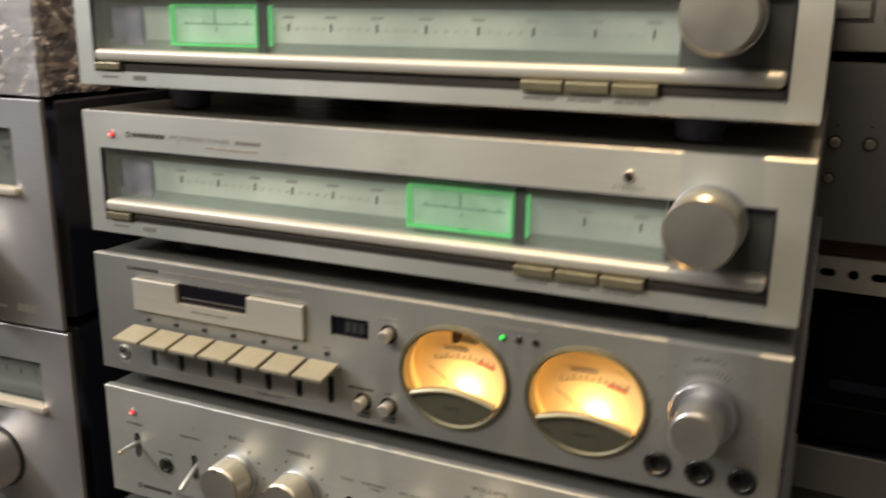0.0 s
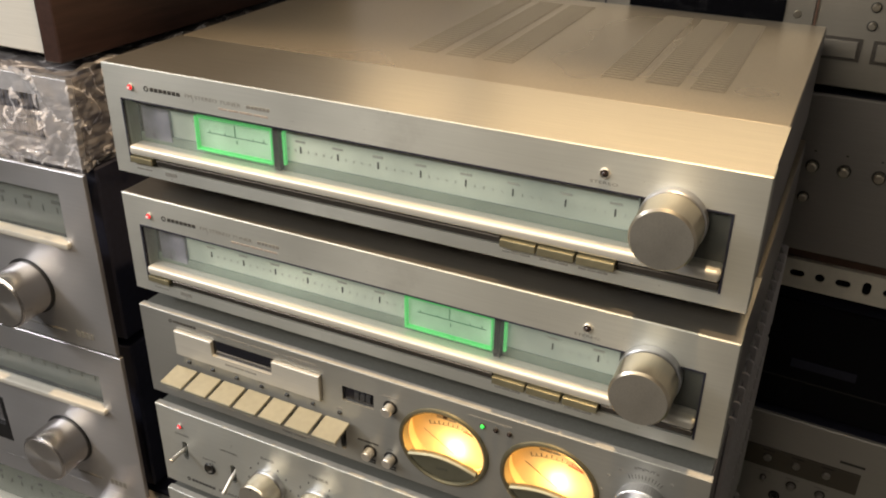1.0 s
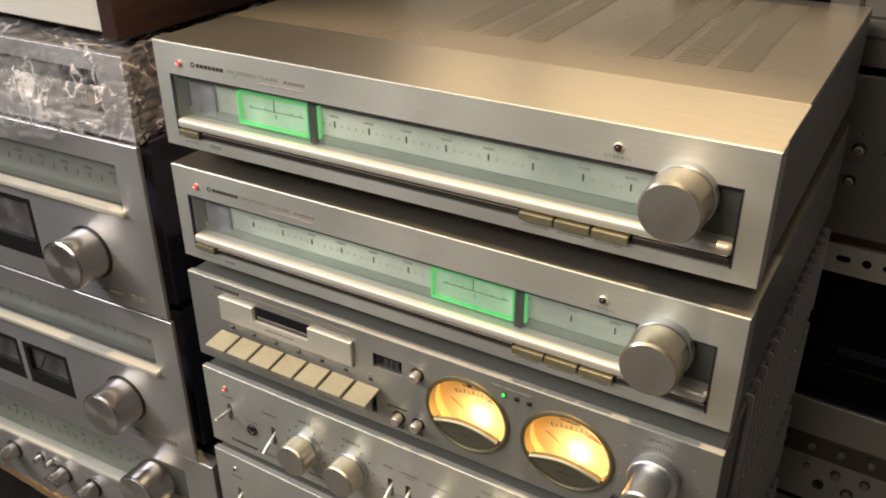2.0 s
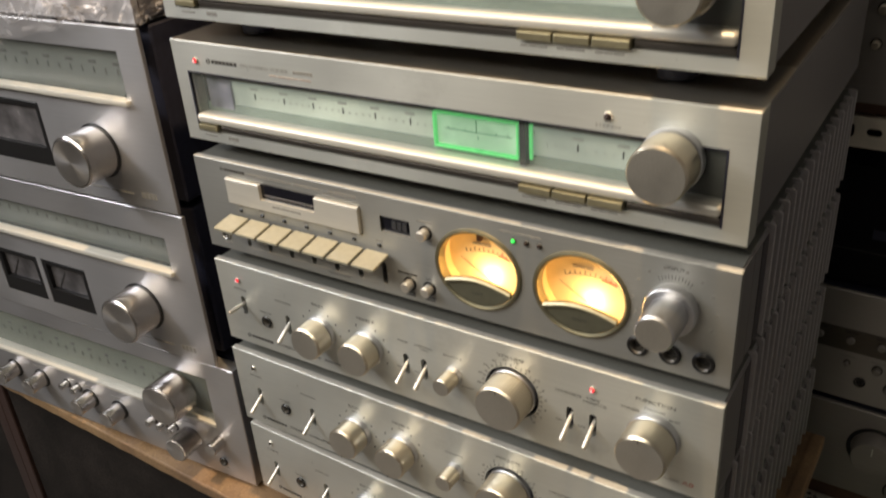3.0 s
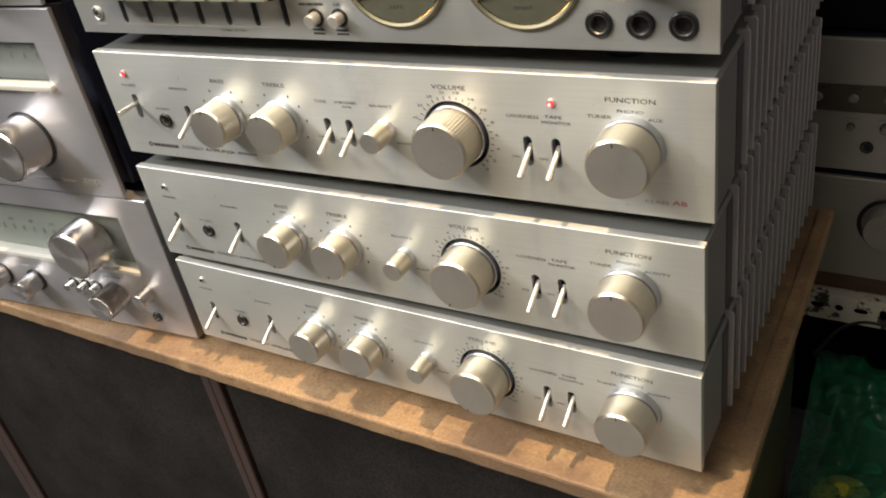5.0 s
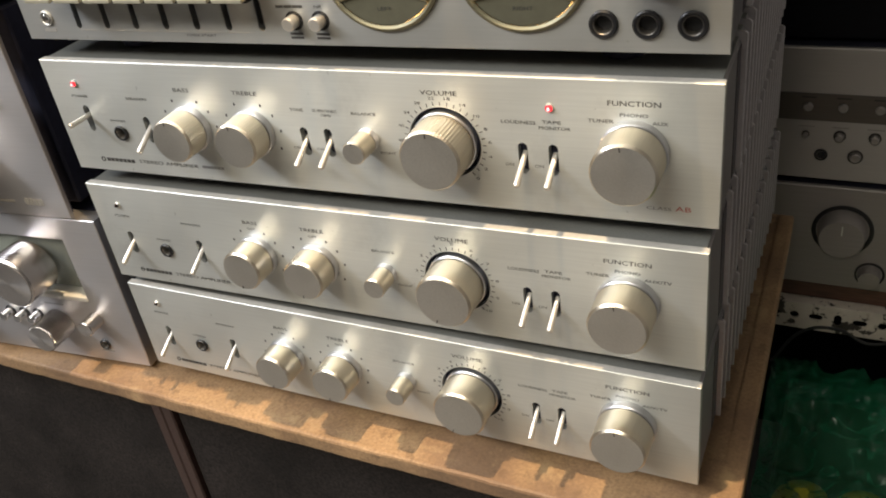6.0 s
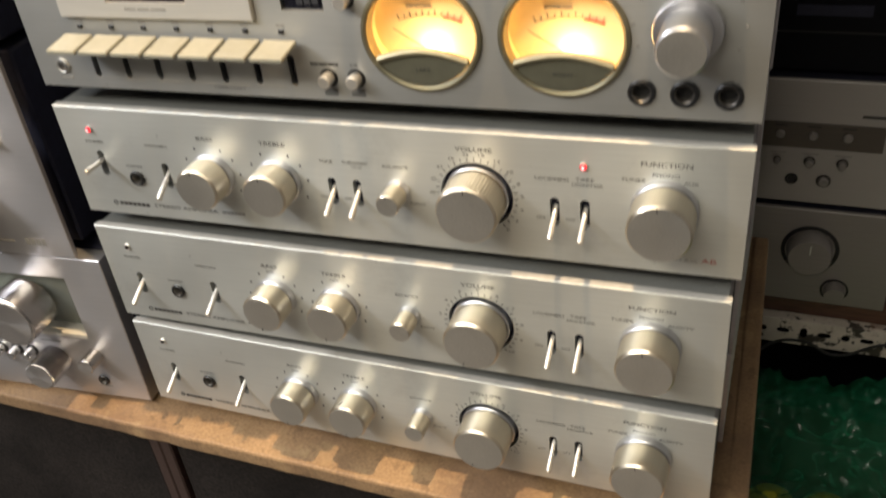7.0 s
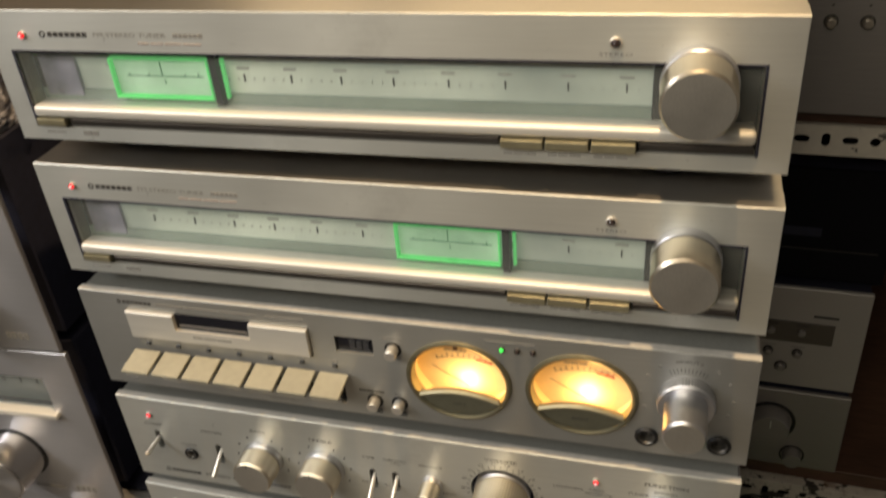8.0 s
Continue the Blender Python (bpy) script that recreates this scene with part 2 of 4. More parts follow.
LIME = mat("yellow_green_fruit", (0.50, 0.46, 0.045), 0.45, 0.0, 0.15, 120, (1, 1, 1), 0.15, 30, 0.25)
CARD = mat("dark_crate_wood", (0.06, 0.042, 0.028), 0.8, 0.0, 0.15, 60, (1, 8, 8), 0.1, 8, 0.2)
RUBBER = mat("black_rubber", (0.015, 0.015, 0.016), 0.6, 0.0, 0.2, 100, (1, 1, 1), 0.05)
PLASTER = mat("painted_plaster", (0.43, 0.42, 0.41), 0.85, 0.0, 0.08, 30, (1, 1, 1), 0.2, 2, 0.15)
CEIL = mat("white_ceiling_paint", (0.68, 0.67, 0.65), 0.85, 0.0, 0.06, 30, (1, 1, 1), 0.1, 2, 0.1)
CONCRETE = mat("grey_concrete_floor", (0.22, 0.21, 0.20), 0.7, 0.0, 0.15, 40, (1, 1, 1), 0.2, 3, 0.2)


# ---------------------------------------------------------------- building helpers
def part(name, bm, material, parent=None, label="", smooth=False):
    me = bpy.data.meshes.new(name)
    bmesh.ops.recalc_face_normals(bm, faces=bm.faces)
    if smooth:
        for f in bm.faces:
            f.smooth = True
        for e in bm.edges:
            if len(e.link_faces) == 2 and e.calc_face_angle(0) > 0.6:
                e.smooth = False
    bm.to_mesh(me)
    bm.free()
    for m in (material if isinstance(material, (list, tuple)) else [material]):
        me.materials.append(m)
    ob = new(name, me)
    ob.parent = parent
    if label:
        ob["label"] = label
    return ob


def box(x0, x1, y0, y1, z0, z1, bev=0.0, seg=2, bm=None):
    bm = bm or bmesh.new()
    made = bmesh.ops.create_cube(bm, size=1)["verts"]
    for v in made:
        v.co = Vector(((x0 + x1) / 2 + v.co.x * (x1 - x0), (y0 + y1) / 2 + v.co.y * (y1 - y0), (z0 + z1) / 2 + v.co.z * (z1 - z0)))
    if bev:
        edges = list({e for v in made for e in v.link_edges})
        bmesh.ops.bevel(bm, geom=edges, offset=bev, segments=seg, affect="EDGES", profile=0.5)
    return bm


def lathe(profile, cx, cz, seg=40, bm=None, squash=1.0, ribs=0.0):
    """A solid of revolution about the y axis through (cx, cz); profile: (radius, y) rows."""
    bm = bm or bmesh.new()
    rings = []
    for r, y in profile:
        if r <= 1e-6:
            rings.append([bm.verts.new((cx, y, cz))])
        else:
            rings.append([bm.verts.new((cx + (r - (ribs if i % 2 and ribs else 0)) * math.cos(2 * math.pi * i / seg), y,
                                        cz + squash * (r - (ribs if i % 2 and ribs else 0)) * math.sin(2 * math.pi * i / seg))) for i in range(seg)])
    for a, b in zip(rings, rings[1:]):
        for i in range(seg):
            j = (i + 1) % seg
            if len(a) == 1 and len(b) > 1:
                bm.faces.new((a[0], b[i], b[j]))
            elif len(b) == 1 and len(a) > 1:
                bm.faces.new((a[i], a[j], b[0]))
            elif len(a) > 1 and len(b) > 1:
                bm.faces.new((a[i], a[j], b[j], b[i]))
    return bm


def rod(p, q, r0, r1, seg=12, bm=None):
    """A tapered round rod from p to q with closed ends."""
    bm = bm or bmesh.new()
    p, q = Vector(p), Vector(q)
    turn = (q - p).to_track_quat("Z", "Y").to_matrix()
    ring = [[bm.verts.new(c + turn @ Vector((r * math.cos(2 * math.pi * i / seg), r * math.sin(2 * math.pi * i / seg), 0))) for i in range(seg)]
            for c, r in ((p, r0), (p.lerp(q, 0.96), r1), (q, r1 * 0.75))]
    for a, b in zip(ring, ring[1:]):
        for i in range(seg):
            bm.faces.new((a[i], a[(i + 1) % seg], b[(i + 1) % seg], b[i]))
    bm.faces.new(ring[0])
    bm.faces.new(ring[-1])
    return bm


def circle2(cx, cz, r, n=36, squash=1.0):
    return [(cx + r * math.cos(2 * math.pi * i / n), cz + squash * r * math.sin(2 * math.pi * i / n)) for i in range(n)]


def rect2(x0, x1, z0, z1):
    return [(x0, z0), (x1, z0), (x1, z1), (x0, z1)]


def slot2(cx, cz, w, h, n=8):
    r = w / 2
    up = [(cx + r * math.cos(math.pi * i / n), cz + h / 2 - r + r * math.sin(math.pi * i / n)) for i in range(n + 1)]
    dn = [(cx - r * math.cos(math.pi * i / n), cz - h / 2 + r - r * math.sin(math.pi * i / n)) for i in range(n + 1)]
    return up + dn


def pierced_plate(w, h, t, holes, chamfer=0.0003, y0=0.0):
    """An upright plate with chamfered front edges, its front at y0, and openings right through it."""
    bm = bmesh.new()

    def loop(pts, y):
        vs = [bm.verts.new((x, y, z)) for x, z in pts]
        return vs

    def bridge(a, b):
        for i in range(len(a)):
            j = (i + 1) % len(a)
            bm.faces.new((a[i], a[j], b[j], b[i]))

    c = chamfer
    front = loop(rect2(c, w - c, c, h - c), y0)
    edge = loop(rect2(0, w, 0, h), y0 + c)
    back = loop(rect2(0, w, 0, h), y0 + t)
    bridge(front, edge)
    bridge(edge, back)
    sides = [(front, back)]
    for pts in holes:
        a, b = loop(pts, y0), loop(pts, y0 + t)
        bridge(a, b)
        sides.append((a, b))
    for k in (0, 1):
        edges = []
        for pair in sides:
            vs = pair[k]
            for i in range(len(vs)):
                e = bm.edges.get((vs[i], vs[(i + 1) % len(vs)])) or bm.edges.new((vs[i], vs[(i + 1) % len(vs)]))
                edges.append(e)
        bmesh.ops.triangle_fill(bm, use_beauty=True, use_dissolve=False, edges=edges, normal=(0, -1 if k == 0 else 1, 0))
    return bm


TEXTS = {}


def lettering(word, x, z, width, height, parent, material, y=-0.0002, turn=0.0):
    """A printed word of the built-in font, centred at x, z on an upright face."""
    key = (word, round(width, 5), round(height, 5), material.name)
    if key not in TEXTS:
        cu = bpy.data.curves.new("lettering", "FONT")
        cu.body, cu.resolution_u = word, 2
        tmp = bpy.data.objects.new("lettering_source", cu)
        me = bpy.data.meshes.new_from_object(tmp)
        bpy.data.objects.remove(tmp)
        me.name = "lettering"
        co = np.array([v.co[:] for v in me.vertices])
        lo, hi = co.min(0), co.max(0)
        for v in me.vertices:
            v.co = Vector(((v.co.x - (lo[0] + hi[0]) / 2) / max(hi[0] - lo[0], 1e-6) * width, 0, (v.co.y - (lo[1] + hi[1]) / 2) / (hi[1] - lo[1]) * height))
        me.materials.clear()
        me.materials.append(material)
        TEXTS[key] = me
    ob = new("lettering", TEXTS[key])
    ob.parent, ob.location = parent, (x, y, z)
    ob.rotation_euler = (0, turn, 0)
    return ob


def bar(x0, x1, z0, z1, parent, material=None, name="print_bar", y=0.0):
    return part(name, box(x0, x1, y - 0.0002, y + 0.0003, z0, z1), material or INK, parent)


def words(x0, x1, z, height, parent, material=None, gaps=(0.3, 0.62), y=0.0):
    """An unreadable line of print as plain bars."""
    cuts = [0.0, *gaps, 1.0]
    for a, b in zip(cuts, cuts[1:]):
        bar(x0 + (x1 - x0) * a, x0 + (x1 - x0) * (b - 0.03), z - height / 2, z + height / 2, parent, material, y=y)


def thing(name, m, label, category, group=""):
    ob = new(name)
    ob.matrix_world = m
    ob.empty_display_size = 0.05
    return tagged(ob, label, category, group)


def knob(parent, x, z, r, length, mark=90.0, ribs=0.0, collar=True, y=0.0, name="knob", material=None):
    c = min(0.0011, r * 0.09)
    prof = [(r * 0.9, y), (r, y - 0.0006), (r, y - length + c), (r - c, y - length), (0, y - length)]
    if collar:
        prof = [(r * 1.0, y), (r * 1.0, y - length * 0.19), (r * 0.90, y - length * 0.20), (r * 0.90, y - length * 0.26), (r * 0.985, y - length * 0.27),
                (r * 0.97, y - length + c), (r * 0.97 - c, y - length), (0, y - length)]
        prof = prof[2:]
    k = part(name, lathe(prof, x, z, 120 if ribs else 48, ribs=ribs), material or KNOB, parent, smooth=not ribs)
    if collar:
        part("collar", lathe([(r * 0.97, y), (r * 1.02, y - 0.0003), (r * 1.02, y - length * 0.20), (r * 0.985, y - length * 0.225), (r * 0.88, y - length * 0.225)], x, z, 48), COLLAR, k, "bright collar ring", smooth=True)
    part("cap", lathe([(r * 0.90, y - length + 0.0003), (r * 0.90, y - length - 0.0004), (r * 0.6, y - length - 0.0006), (0, y - length - 0.0006)], x, z, 48), SPUNCAP if material is STEELKNOB else CAP, k, smooth=True)
    if mark is not None:
        a = radians(mark)
        bm = box(-0.00025, 0.00025, -0.0002, 0.0003, r * 0.76, r * 0.90)
        bmesh.ops.transform(bm, matrix=Matrix.Translation((x, y - length - 0.0006, z)) @ Matrix.Rotation(math.pi / 2 - a, 4, "Y"), verts=bm.verts)
        part("pointer_mark", bm, INK, k)
    return k


def led(parent, x, z, material, r=0.0014, y=0.0):
    ob = part("indicator_led", lathe([(r * 1.25, y + 0.001), (r * 1.25, y - 0.0006), (r, y - 0.0007), (r * 0.95, y - 0.0016), (r * 0.5, y - 0.0024), (0, y - 0.0026)], x, z, 20), material, parent, smooth=True)
    if material is RED:
        part("lit_core", lathe([(r * 0.62, y - 0.0020), (r * 0.5, y - 0.00275), (0, y - 0.0029)], x, z, 16), REDCORE, ob, smooth=True)
    tiny = r < 0.0012
    part("socket_ring", lathe([(r * 1.75, y + 0.0005), (r * 1.7, y - 0.0008), (r * 1.45, y - 0.0012), (r * 1.2, y - 0.0006)], x, z, 20), DARKPLATE if tiny else LEVER if material is UNLIT else ALU_DULL, ob)
    return ob


def jack(parent, x, z, r, y=0.0, deep=True):
    j = part("jack_socket", lathe([(r, y + 0.001), (r, y - 0.0012), (r * 0.9, y - 0.0018), (r * 0.72, y - 0.0016), (r * 0.68, y - 0.0004), (r * 0.66, y + 0.0030)], x, z, 32), DARK, parent, smooth=True)
    part("socket_bush", lathe([(r * 0.71, y - 0.0012), (r * 0.68, y - 0.0014), (r * 0.63, y - 0.0010), (r * 0.61, y + 0.0034)], x, z, 28), RACKSILVER, j, smooth=True)
    d = 0.0034 if deep else -0.0003
    part("socket_hole", lathe([(r * 0.60, y + d), (0, y + d + 0.0002)], x, z, 24), DARK, j)
    return j


def lever(parent, x, z, up=False, length=0.0152):
    tip = (x, -length * 0.95 - (0.003 if up else 0), z + (0.001 if up else -0.010))
    return part("toggle_lever", rod((x, 0.004, z + 0.001), tip, 0.0014, 0.0019, 14), LEVER, parent, smooth=True)


def push_button(parent, x, z, r, length, material=None):
    ob = part("push_button", lathe([(r, 0.002), (r, -length + 0.0006), (r * 0.85, -length), (0, -length)], x, z, 24), material or CHROME, parent, smooth=True)
    part("button_gap", lathe([(r * 1.45, 0.0), (r * 1.40, -0.0005), (r * 1.02, -0.0006)], x, z, 24), DARK, ob)
    return ob


def brand_mark(parent, x, z, length, height, material=None):
    """A maker's mark as plain shapes."""
    ob = part("maker_mark", lathe([(height * 0.62, 0.0002), (height * 0.62, -0.0003), (height * 0.38, -0.0003), (height * 0.38, 0.0002)], x + height * 0.6, z, 16), material or INK, parent)
    n = 7
    step = (length - height * 1.7) / n
    for i in range(n):
        bar(x + height * 1.7 + i * step, x + height * 1.7 + (i + 0.8) * step, z - height * 0.42, z + height * 0.42, ob, material)
    return ob


def cabinet_body(parent, w, h, depth, y0, fins=0, cover=None, inset=0.0008):
    """Sheet-metal case behind a front panel; fins: number of upright ribs on each side."""
    case = part("case", box(inset, w - inset, y0, depth, 0.001, h - 0.0015, 0.0012, 1), cover or SIDE, parent)
    # dark inner face that the openings of the panel show
    part("inner_face", box(0.004, w - 0.004, y0 - 0.0004, y0 + 0.0006, 0.003, h - 0.003), CHASSIS, parent)
    if fins:
        # thin dark sheets painted as the shade between the fins
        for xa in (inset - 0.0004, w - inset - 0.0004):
            part("fin_gap_shade", box(xa, xa + 0.0008, 0.047, depth - 0.004, 0.003, h - 0.004), SIDEDARK, parent)
        side_fins(parent, w, h, depth, fins)
    return case


FINS = {}


def side_fins(parent, w, h, depth, count):
    """Upright cooling fins that stand out from both sides and rise a little over the top."""
    for i in range(count):
        y = 0.061 + (depth - 0.071) * i / (count - 1)
        for side in (0, 1):
            ob = new("side_fin", fin_mesh(h, side))
            ob.parent, ob.location = parent, (w if side else 0.0, y, 0)


def fin_mesh(h, side):
    key = (round(h, 4), side)
    if key not in FINS:
        out = 1 if side else -1
        outline = [(-0.004, 0.002), (0.0026, 0.002), (0.0026, h + 0.0005)]
        outline += [(0.0006 + 0.002 * math.cos(a), h + 0.0005 + 0.002 * math.sin(a)) for a in (0.4, 0.8, 1.2)] + [(0.0004, h + 0.0026), (-0.004, h + 0.0026)]
        bm = bmesh.new()
        rings = [[bm.verts.new((out * x - out * c, y, z)) for x, z in outline] for y, c in ((-0.0009, 0.0004), (-0.0005, 0.0), (0.0005, 0.0), (0.0009, 0.0004))]
        n = len(outline)
        for p, q in zip(rings, rings[1:]):
            for i in range(n):
                bm.faces.new((p[i], p[(i + 1) % n], q[(i + 1) % n], q[i]))
        bm.faces.new(rings[0])
        bm.faces.new(rings[-1])
        me = bpy.data.meshes.new("side_fin")
        bmesh.ops.recalc_face_normals(bm, faces=bm.faces)
        bm.to_mesh(me)
        bm.free()
        me.materials.append(FINM)
        FINS[key] = me
    return FINS[key]


def feet(parent, w, depth, height):
    for x in (0.055, w - 0.055):
        for y in (0.035, depth - 0.045):
            bm = bmesh.new()
            bmesh.ops.create_cone(bm, cap_ends=True, segments=24, radius1=0.0115, radius2=0.0135, depth=height,
                                  matrix=Matrix.Translation((x, y, -height / 2 + 0.0005)))
            part("foot", bm, CHASSIS, parent, smooth=True)


# ---------------------------------------------------------------- the room
def slab(name, x0, x1, y0, y1, z0, z1, material):
    return tagged(part(name, box(x0, x1, y0, y1, z0, z1), material), kind="structure")


slab("floor", -2.6, 2.6, -3.2, 1.6, -0.85, -0.75, CONCRETE)
slab("ceiling", -2.6, 2.6, -3.2, 1.6, 1.75, 1.85, CEIL)
slab("wall_back", -2.6, 2.6, 0.95, 1.05, -0.75, 1.75, PLASTER)
slab("wall_front", -2.6, 2.6, -3.1, -3.0, -0.75, 1.75, PLASTER)
slab("wall_left", -2.5, -2.4, -3.0, 0.95, -0.75, 1.75, PLASTER)
slab("wall_right", 2.4, 2.5, -3.0, 0.95, -0.75, 1.75, PLASTER)

# ---------------------------------------------------------------- shelf and loudspeakers below it
bm = box(-1.0, 0.445, -0.028, 0.345, -0.014, 0.0, 0.0022, 2)
bmesh.ops.subdivide_edges(bm, edges=[e for e in bm.edges if abs(e.verts[0].co.x - e.verts[1].co.x) > 1.0], cuts=240)
for v in bm.verts:
    if v.co.x > 0.43 and v.co.y > 0.2:
        v.co.x -= 0.009
    # worn and chipped front edge
    if v.co.y < -0.02 and v.co.x < 0.44:
        wear = noise.noise(Vector((v.co.x * 45, 1.0, v.co.z * 60)))
        v.co.y += 0.0011 * wear + 0.0030 * max(0.0, noise.noise(Vector((v.co.x * 21, 7.0, 0))) - 0.35)
        v.co.z -= 0.0009 * abs(noise.noise(Vector((v.co.x * 70, 4.0, 0)))) if v.co.z > -0.004 else 0.0
tagged(part("shelf_board", bm, WOODSHELF), "worn orange-brown wooden shelf board under the hi-fi stacks", "shelf")


def loudspeaker(x0, x1, label, left_edge=0.011, right_edge=0.011):
    sp = thing("loudspeaker", pose(x0, 0, -0.75), label, "loudspeaker", "loudspeakers under the shelf")
    w, h = x1 - x0, 0.735
    bm = box(0, w, 0.018, 0.30, 0, h, 0.002, 1)
    part("cabinet", bm, WALNUT, sp)
    for a, b, c, d in ((0, left_edge, 0, h), (w - right_edge, w, 0, h), (left_edge + 0.0002, w - right_edge - 0.0002, 0, 0.014), (left_edge + 0.0002, w - right_edge - 0.0002, h - 0.014, h)):
        part("front_edge", box(a, b, 0.0, 0.0178, c, d, 0.0012, 1), WALNUT, sp)
    part("grille", box(left_edge + 0.0008, w - right_edge - 0.0008, 0.004, 0.0176, 0.0155, h - 0.0155, 0.004, 2), GRILLE, sp, "dark grey cloth grille")
    return sp


loudspeaker(-0.0284, 0.42, "walnut loudspeaker with dark grey cloth grille under the shelf")
loudspeaker(-0.520, -0.0288, "walnut loudspeaker with dark grey cloth grille under the shelf", 0.020)
loudspeaker(-0.995, -0.5204, "walnut loudspeaker with dark grey cloth grille under the shelf", 0.020, 0.024)
# ---------------------------------------------------------------- hi-fi units of the main stack
W = 0.42


def unit_pose(left, right, z, lift=0.0):
    """Pose of a unit whose front runs from left to right (x, y) with its underside at z; lift: how much higher its other end sits."""
    yaw = math.degrees(math.atan2(right[1] - left[1], right[0] - left[0]))
    return pose(left[0], left[1], z, 0, -math.degrees(math.atan2(lift, W)), yaw)


def tick_ring(parent, x, z, r0, r1, angles, width=0.0004):
    for a in angles:
        bm = box(-width / 2, width / 2, -0.0002, 0.0003, r0, r1)
        bmesh.ops.transform(bm, matrix=Matrix.Translation((x, 0, z)) @ Matrix.Rotation(math.pi / 2 - radians(a), 4, "Y"), verts=bm.verts)
        part("scale_tick", bm, INK, parent)


def amplifier(m, foot, label, full):
    """full: the larger model, with tone and filter levers and a second lamp."""
    h, depth = 0.0772, 0.33
    am = thing("amplifier", m, label, "amplifier", "stereo amplifiers in the stack")
    if full:
        slots = [(0.025, 0.039, True), (0.0722, 0.0335, False), (0.1880, 0.0335, False), (0.2040, 0.0335, False), (0.3206, 0.0330, False), (0.3370, 0.0330, False)]
        bass, treble, jx = 0.1072, 0.1530, 0.0487
    else:
        slots = [(0.0246, 0.0325, False), (0.0855, 0.0330, False), (0.3205, 0.0325, False), (0.3372, 0.0325, False)]
        bass, treble, jx = 0.1342, 0.1807, 0.0546
    vol, fun, bal = 0.2768, 0.3785, 0.2297
    holes = [slot2(x, z - 0.001, 0.0052, 0.018) for x, z, _ in slots] + [circle2(vol, 0.0378, 0.0208, 48), circle2(jx, 0.029, 0.0036, 20)]
    part("front_panel", pierced_plate(W, h, 0.005, holes), ALU, am, "brushed aluminium front panel")
    part("panel_edge", box(0.0004, W - 0.0004, 0.0004, 0.0052, h - 0.0004, h + 0.0002), EDGE, am)
    cabinet_body(am, W, h, depth, 0.0052, fins=16)
    part("top_cover", box(0.002, W - 0.002, 0.0055, depth, h - 0.0014, h - 0.0002, 0.0001, 1), COVER, am)
    feet(am, W, depth, foot)
    for x, z, up in slots:
        lever(am, x, z, up)
    tone_turn = 95 if full else 262
    knob(am, bass, 0.0365, 0.0143, 0.0205, tone_turn, ribs=0.00018 if full else 0.0)
    knob(am, treble, 0.0365, 0.0143, 0.0205, tone_turn, ribs=0.00018 if full else 0.0)
    knob(am, bal, 0.0368, 0.0070, 0.0180, 90)
    knob(am, vol, 0.0378, 0.0180, 0.0260, 90 if full else 250, y=0.004, ribs=0.00018 if full else 0.0)
    knob(am, fun, 0.0398, 0.0171, 0.0250, 95)
    jack(am, jx, 0.029, 0.0052)
    led(am, 0.023, 0.062, RED if full else UNLIT)
    if full:
        led(am, 0.3365, 0.0614, RED)
    zt = 0.061
    lettering("VOLUME", vol, 0.0667, 0.021, 0.0026, am, INK)
    lettering("BASS", bass, zt, 0.0115, 0.0024, am, INK)
    lettering("TREBLE", treble, zt, 0.0175, 0.0024, am, INK)
    lettering("BALANCE", bal, 0.0522, 0.0155, 0.0017, am, INK)
    lettering("LOUDNESS", 0.3195, 0.0527, 0.0185, 0.0019, am, INK)
    lettering("TAPE", 0.3370, 0.0535, 0.010, 0.0018, am, INK)
    lettering("MONITOR", 0.3385, 0.0502, 0.0165, 0.0018, am, INK)
    lettering("FUNCTION", fun, 0.0655, 0.0255, 0.0027, am, INK)
    lettering("PHONO", fun, 0.0595, 0.0135, 0.0019, am, INK)
    lettering("TUNER", 0.3622, 0.0558, 0.0130, 0.0019, am, INK)
    lettering("AUX" if full else "AUX/TV", 0.3910 if full else 0.3945, 0.0558, 0.0075 if full else 0.0145, 0.0019, am, INK)
    lettering("POWER", 0.024, 0.0535, 0.0135, 0.0018, am, INK)
    lettering("PHONES", jx, 0.0375, 0.0120, 0.0014, am, INK)
    lettering("SPEAKERS", 0.0700 if full else 0.0835, 0.0535, 0.0165, 0.0016, am, INK)
    lettering("ON", 0.3127, 0.028, 0.0048, 0.0016, am, INK)
    lettering("ON", 0.3290, 0.028, 0.0048, 0.0016, am, INK)
    lettering("RIGHT", bal + 0.0115, 0.029, 0.0095, 0.0015, am, INK)
    if full:
        lettering("TONE", 0.1865, 0.0525, 0.0088, 0.0018, am, INK)
        lettering("SUBSONIC", 0.2050, 0.0527, 0.0160, 0.0017, am, INK)
        lettering("15Hz", 0.2055, 0.0500, 0.0065, 0.0016, am, INK)
        lettering("ON", 0.1812, 0.0283, 0.0045, 0.0015, am, INK)
        lettering("ON", 0.1970, 0.0283, 0.0045, 0.0015, am, INK)
        lettering("CLASS", 0.3905, 0.0092, 0.0125, 0.0018, am, FAINT)
        lettering("AB", 0.4025, 0.0098, 0.0078, 0.0027, am, REDINK)
        scale = [("48", 180), ("40", 160), ("34", 140), ("28", 120), ("22", 100), ("18", 80), ("14", 60), ("10", 40), ("8", 22), ("6", 5), ("4", -14), ("2", -32), ("0", -50)]
    else:
        scale = [("2", 171), ("3", 144), ("4", 117), ("5", 90), ("6", 63), ("7", 36), ("8", 9), ("9", -18), ("10", -45)]
        lettering("OFF", bass, 0.0565, 0.0060, 0.0016, am, INK)
        lettering("OFF", treble, 0.0565, 0.0060, 0.0016, am, INK)
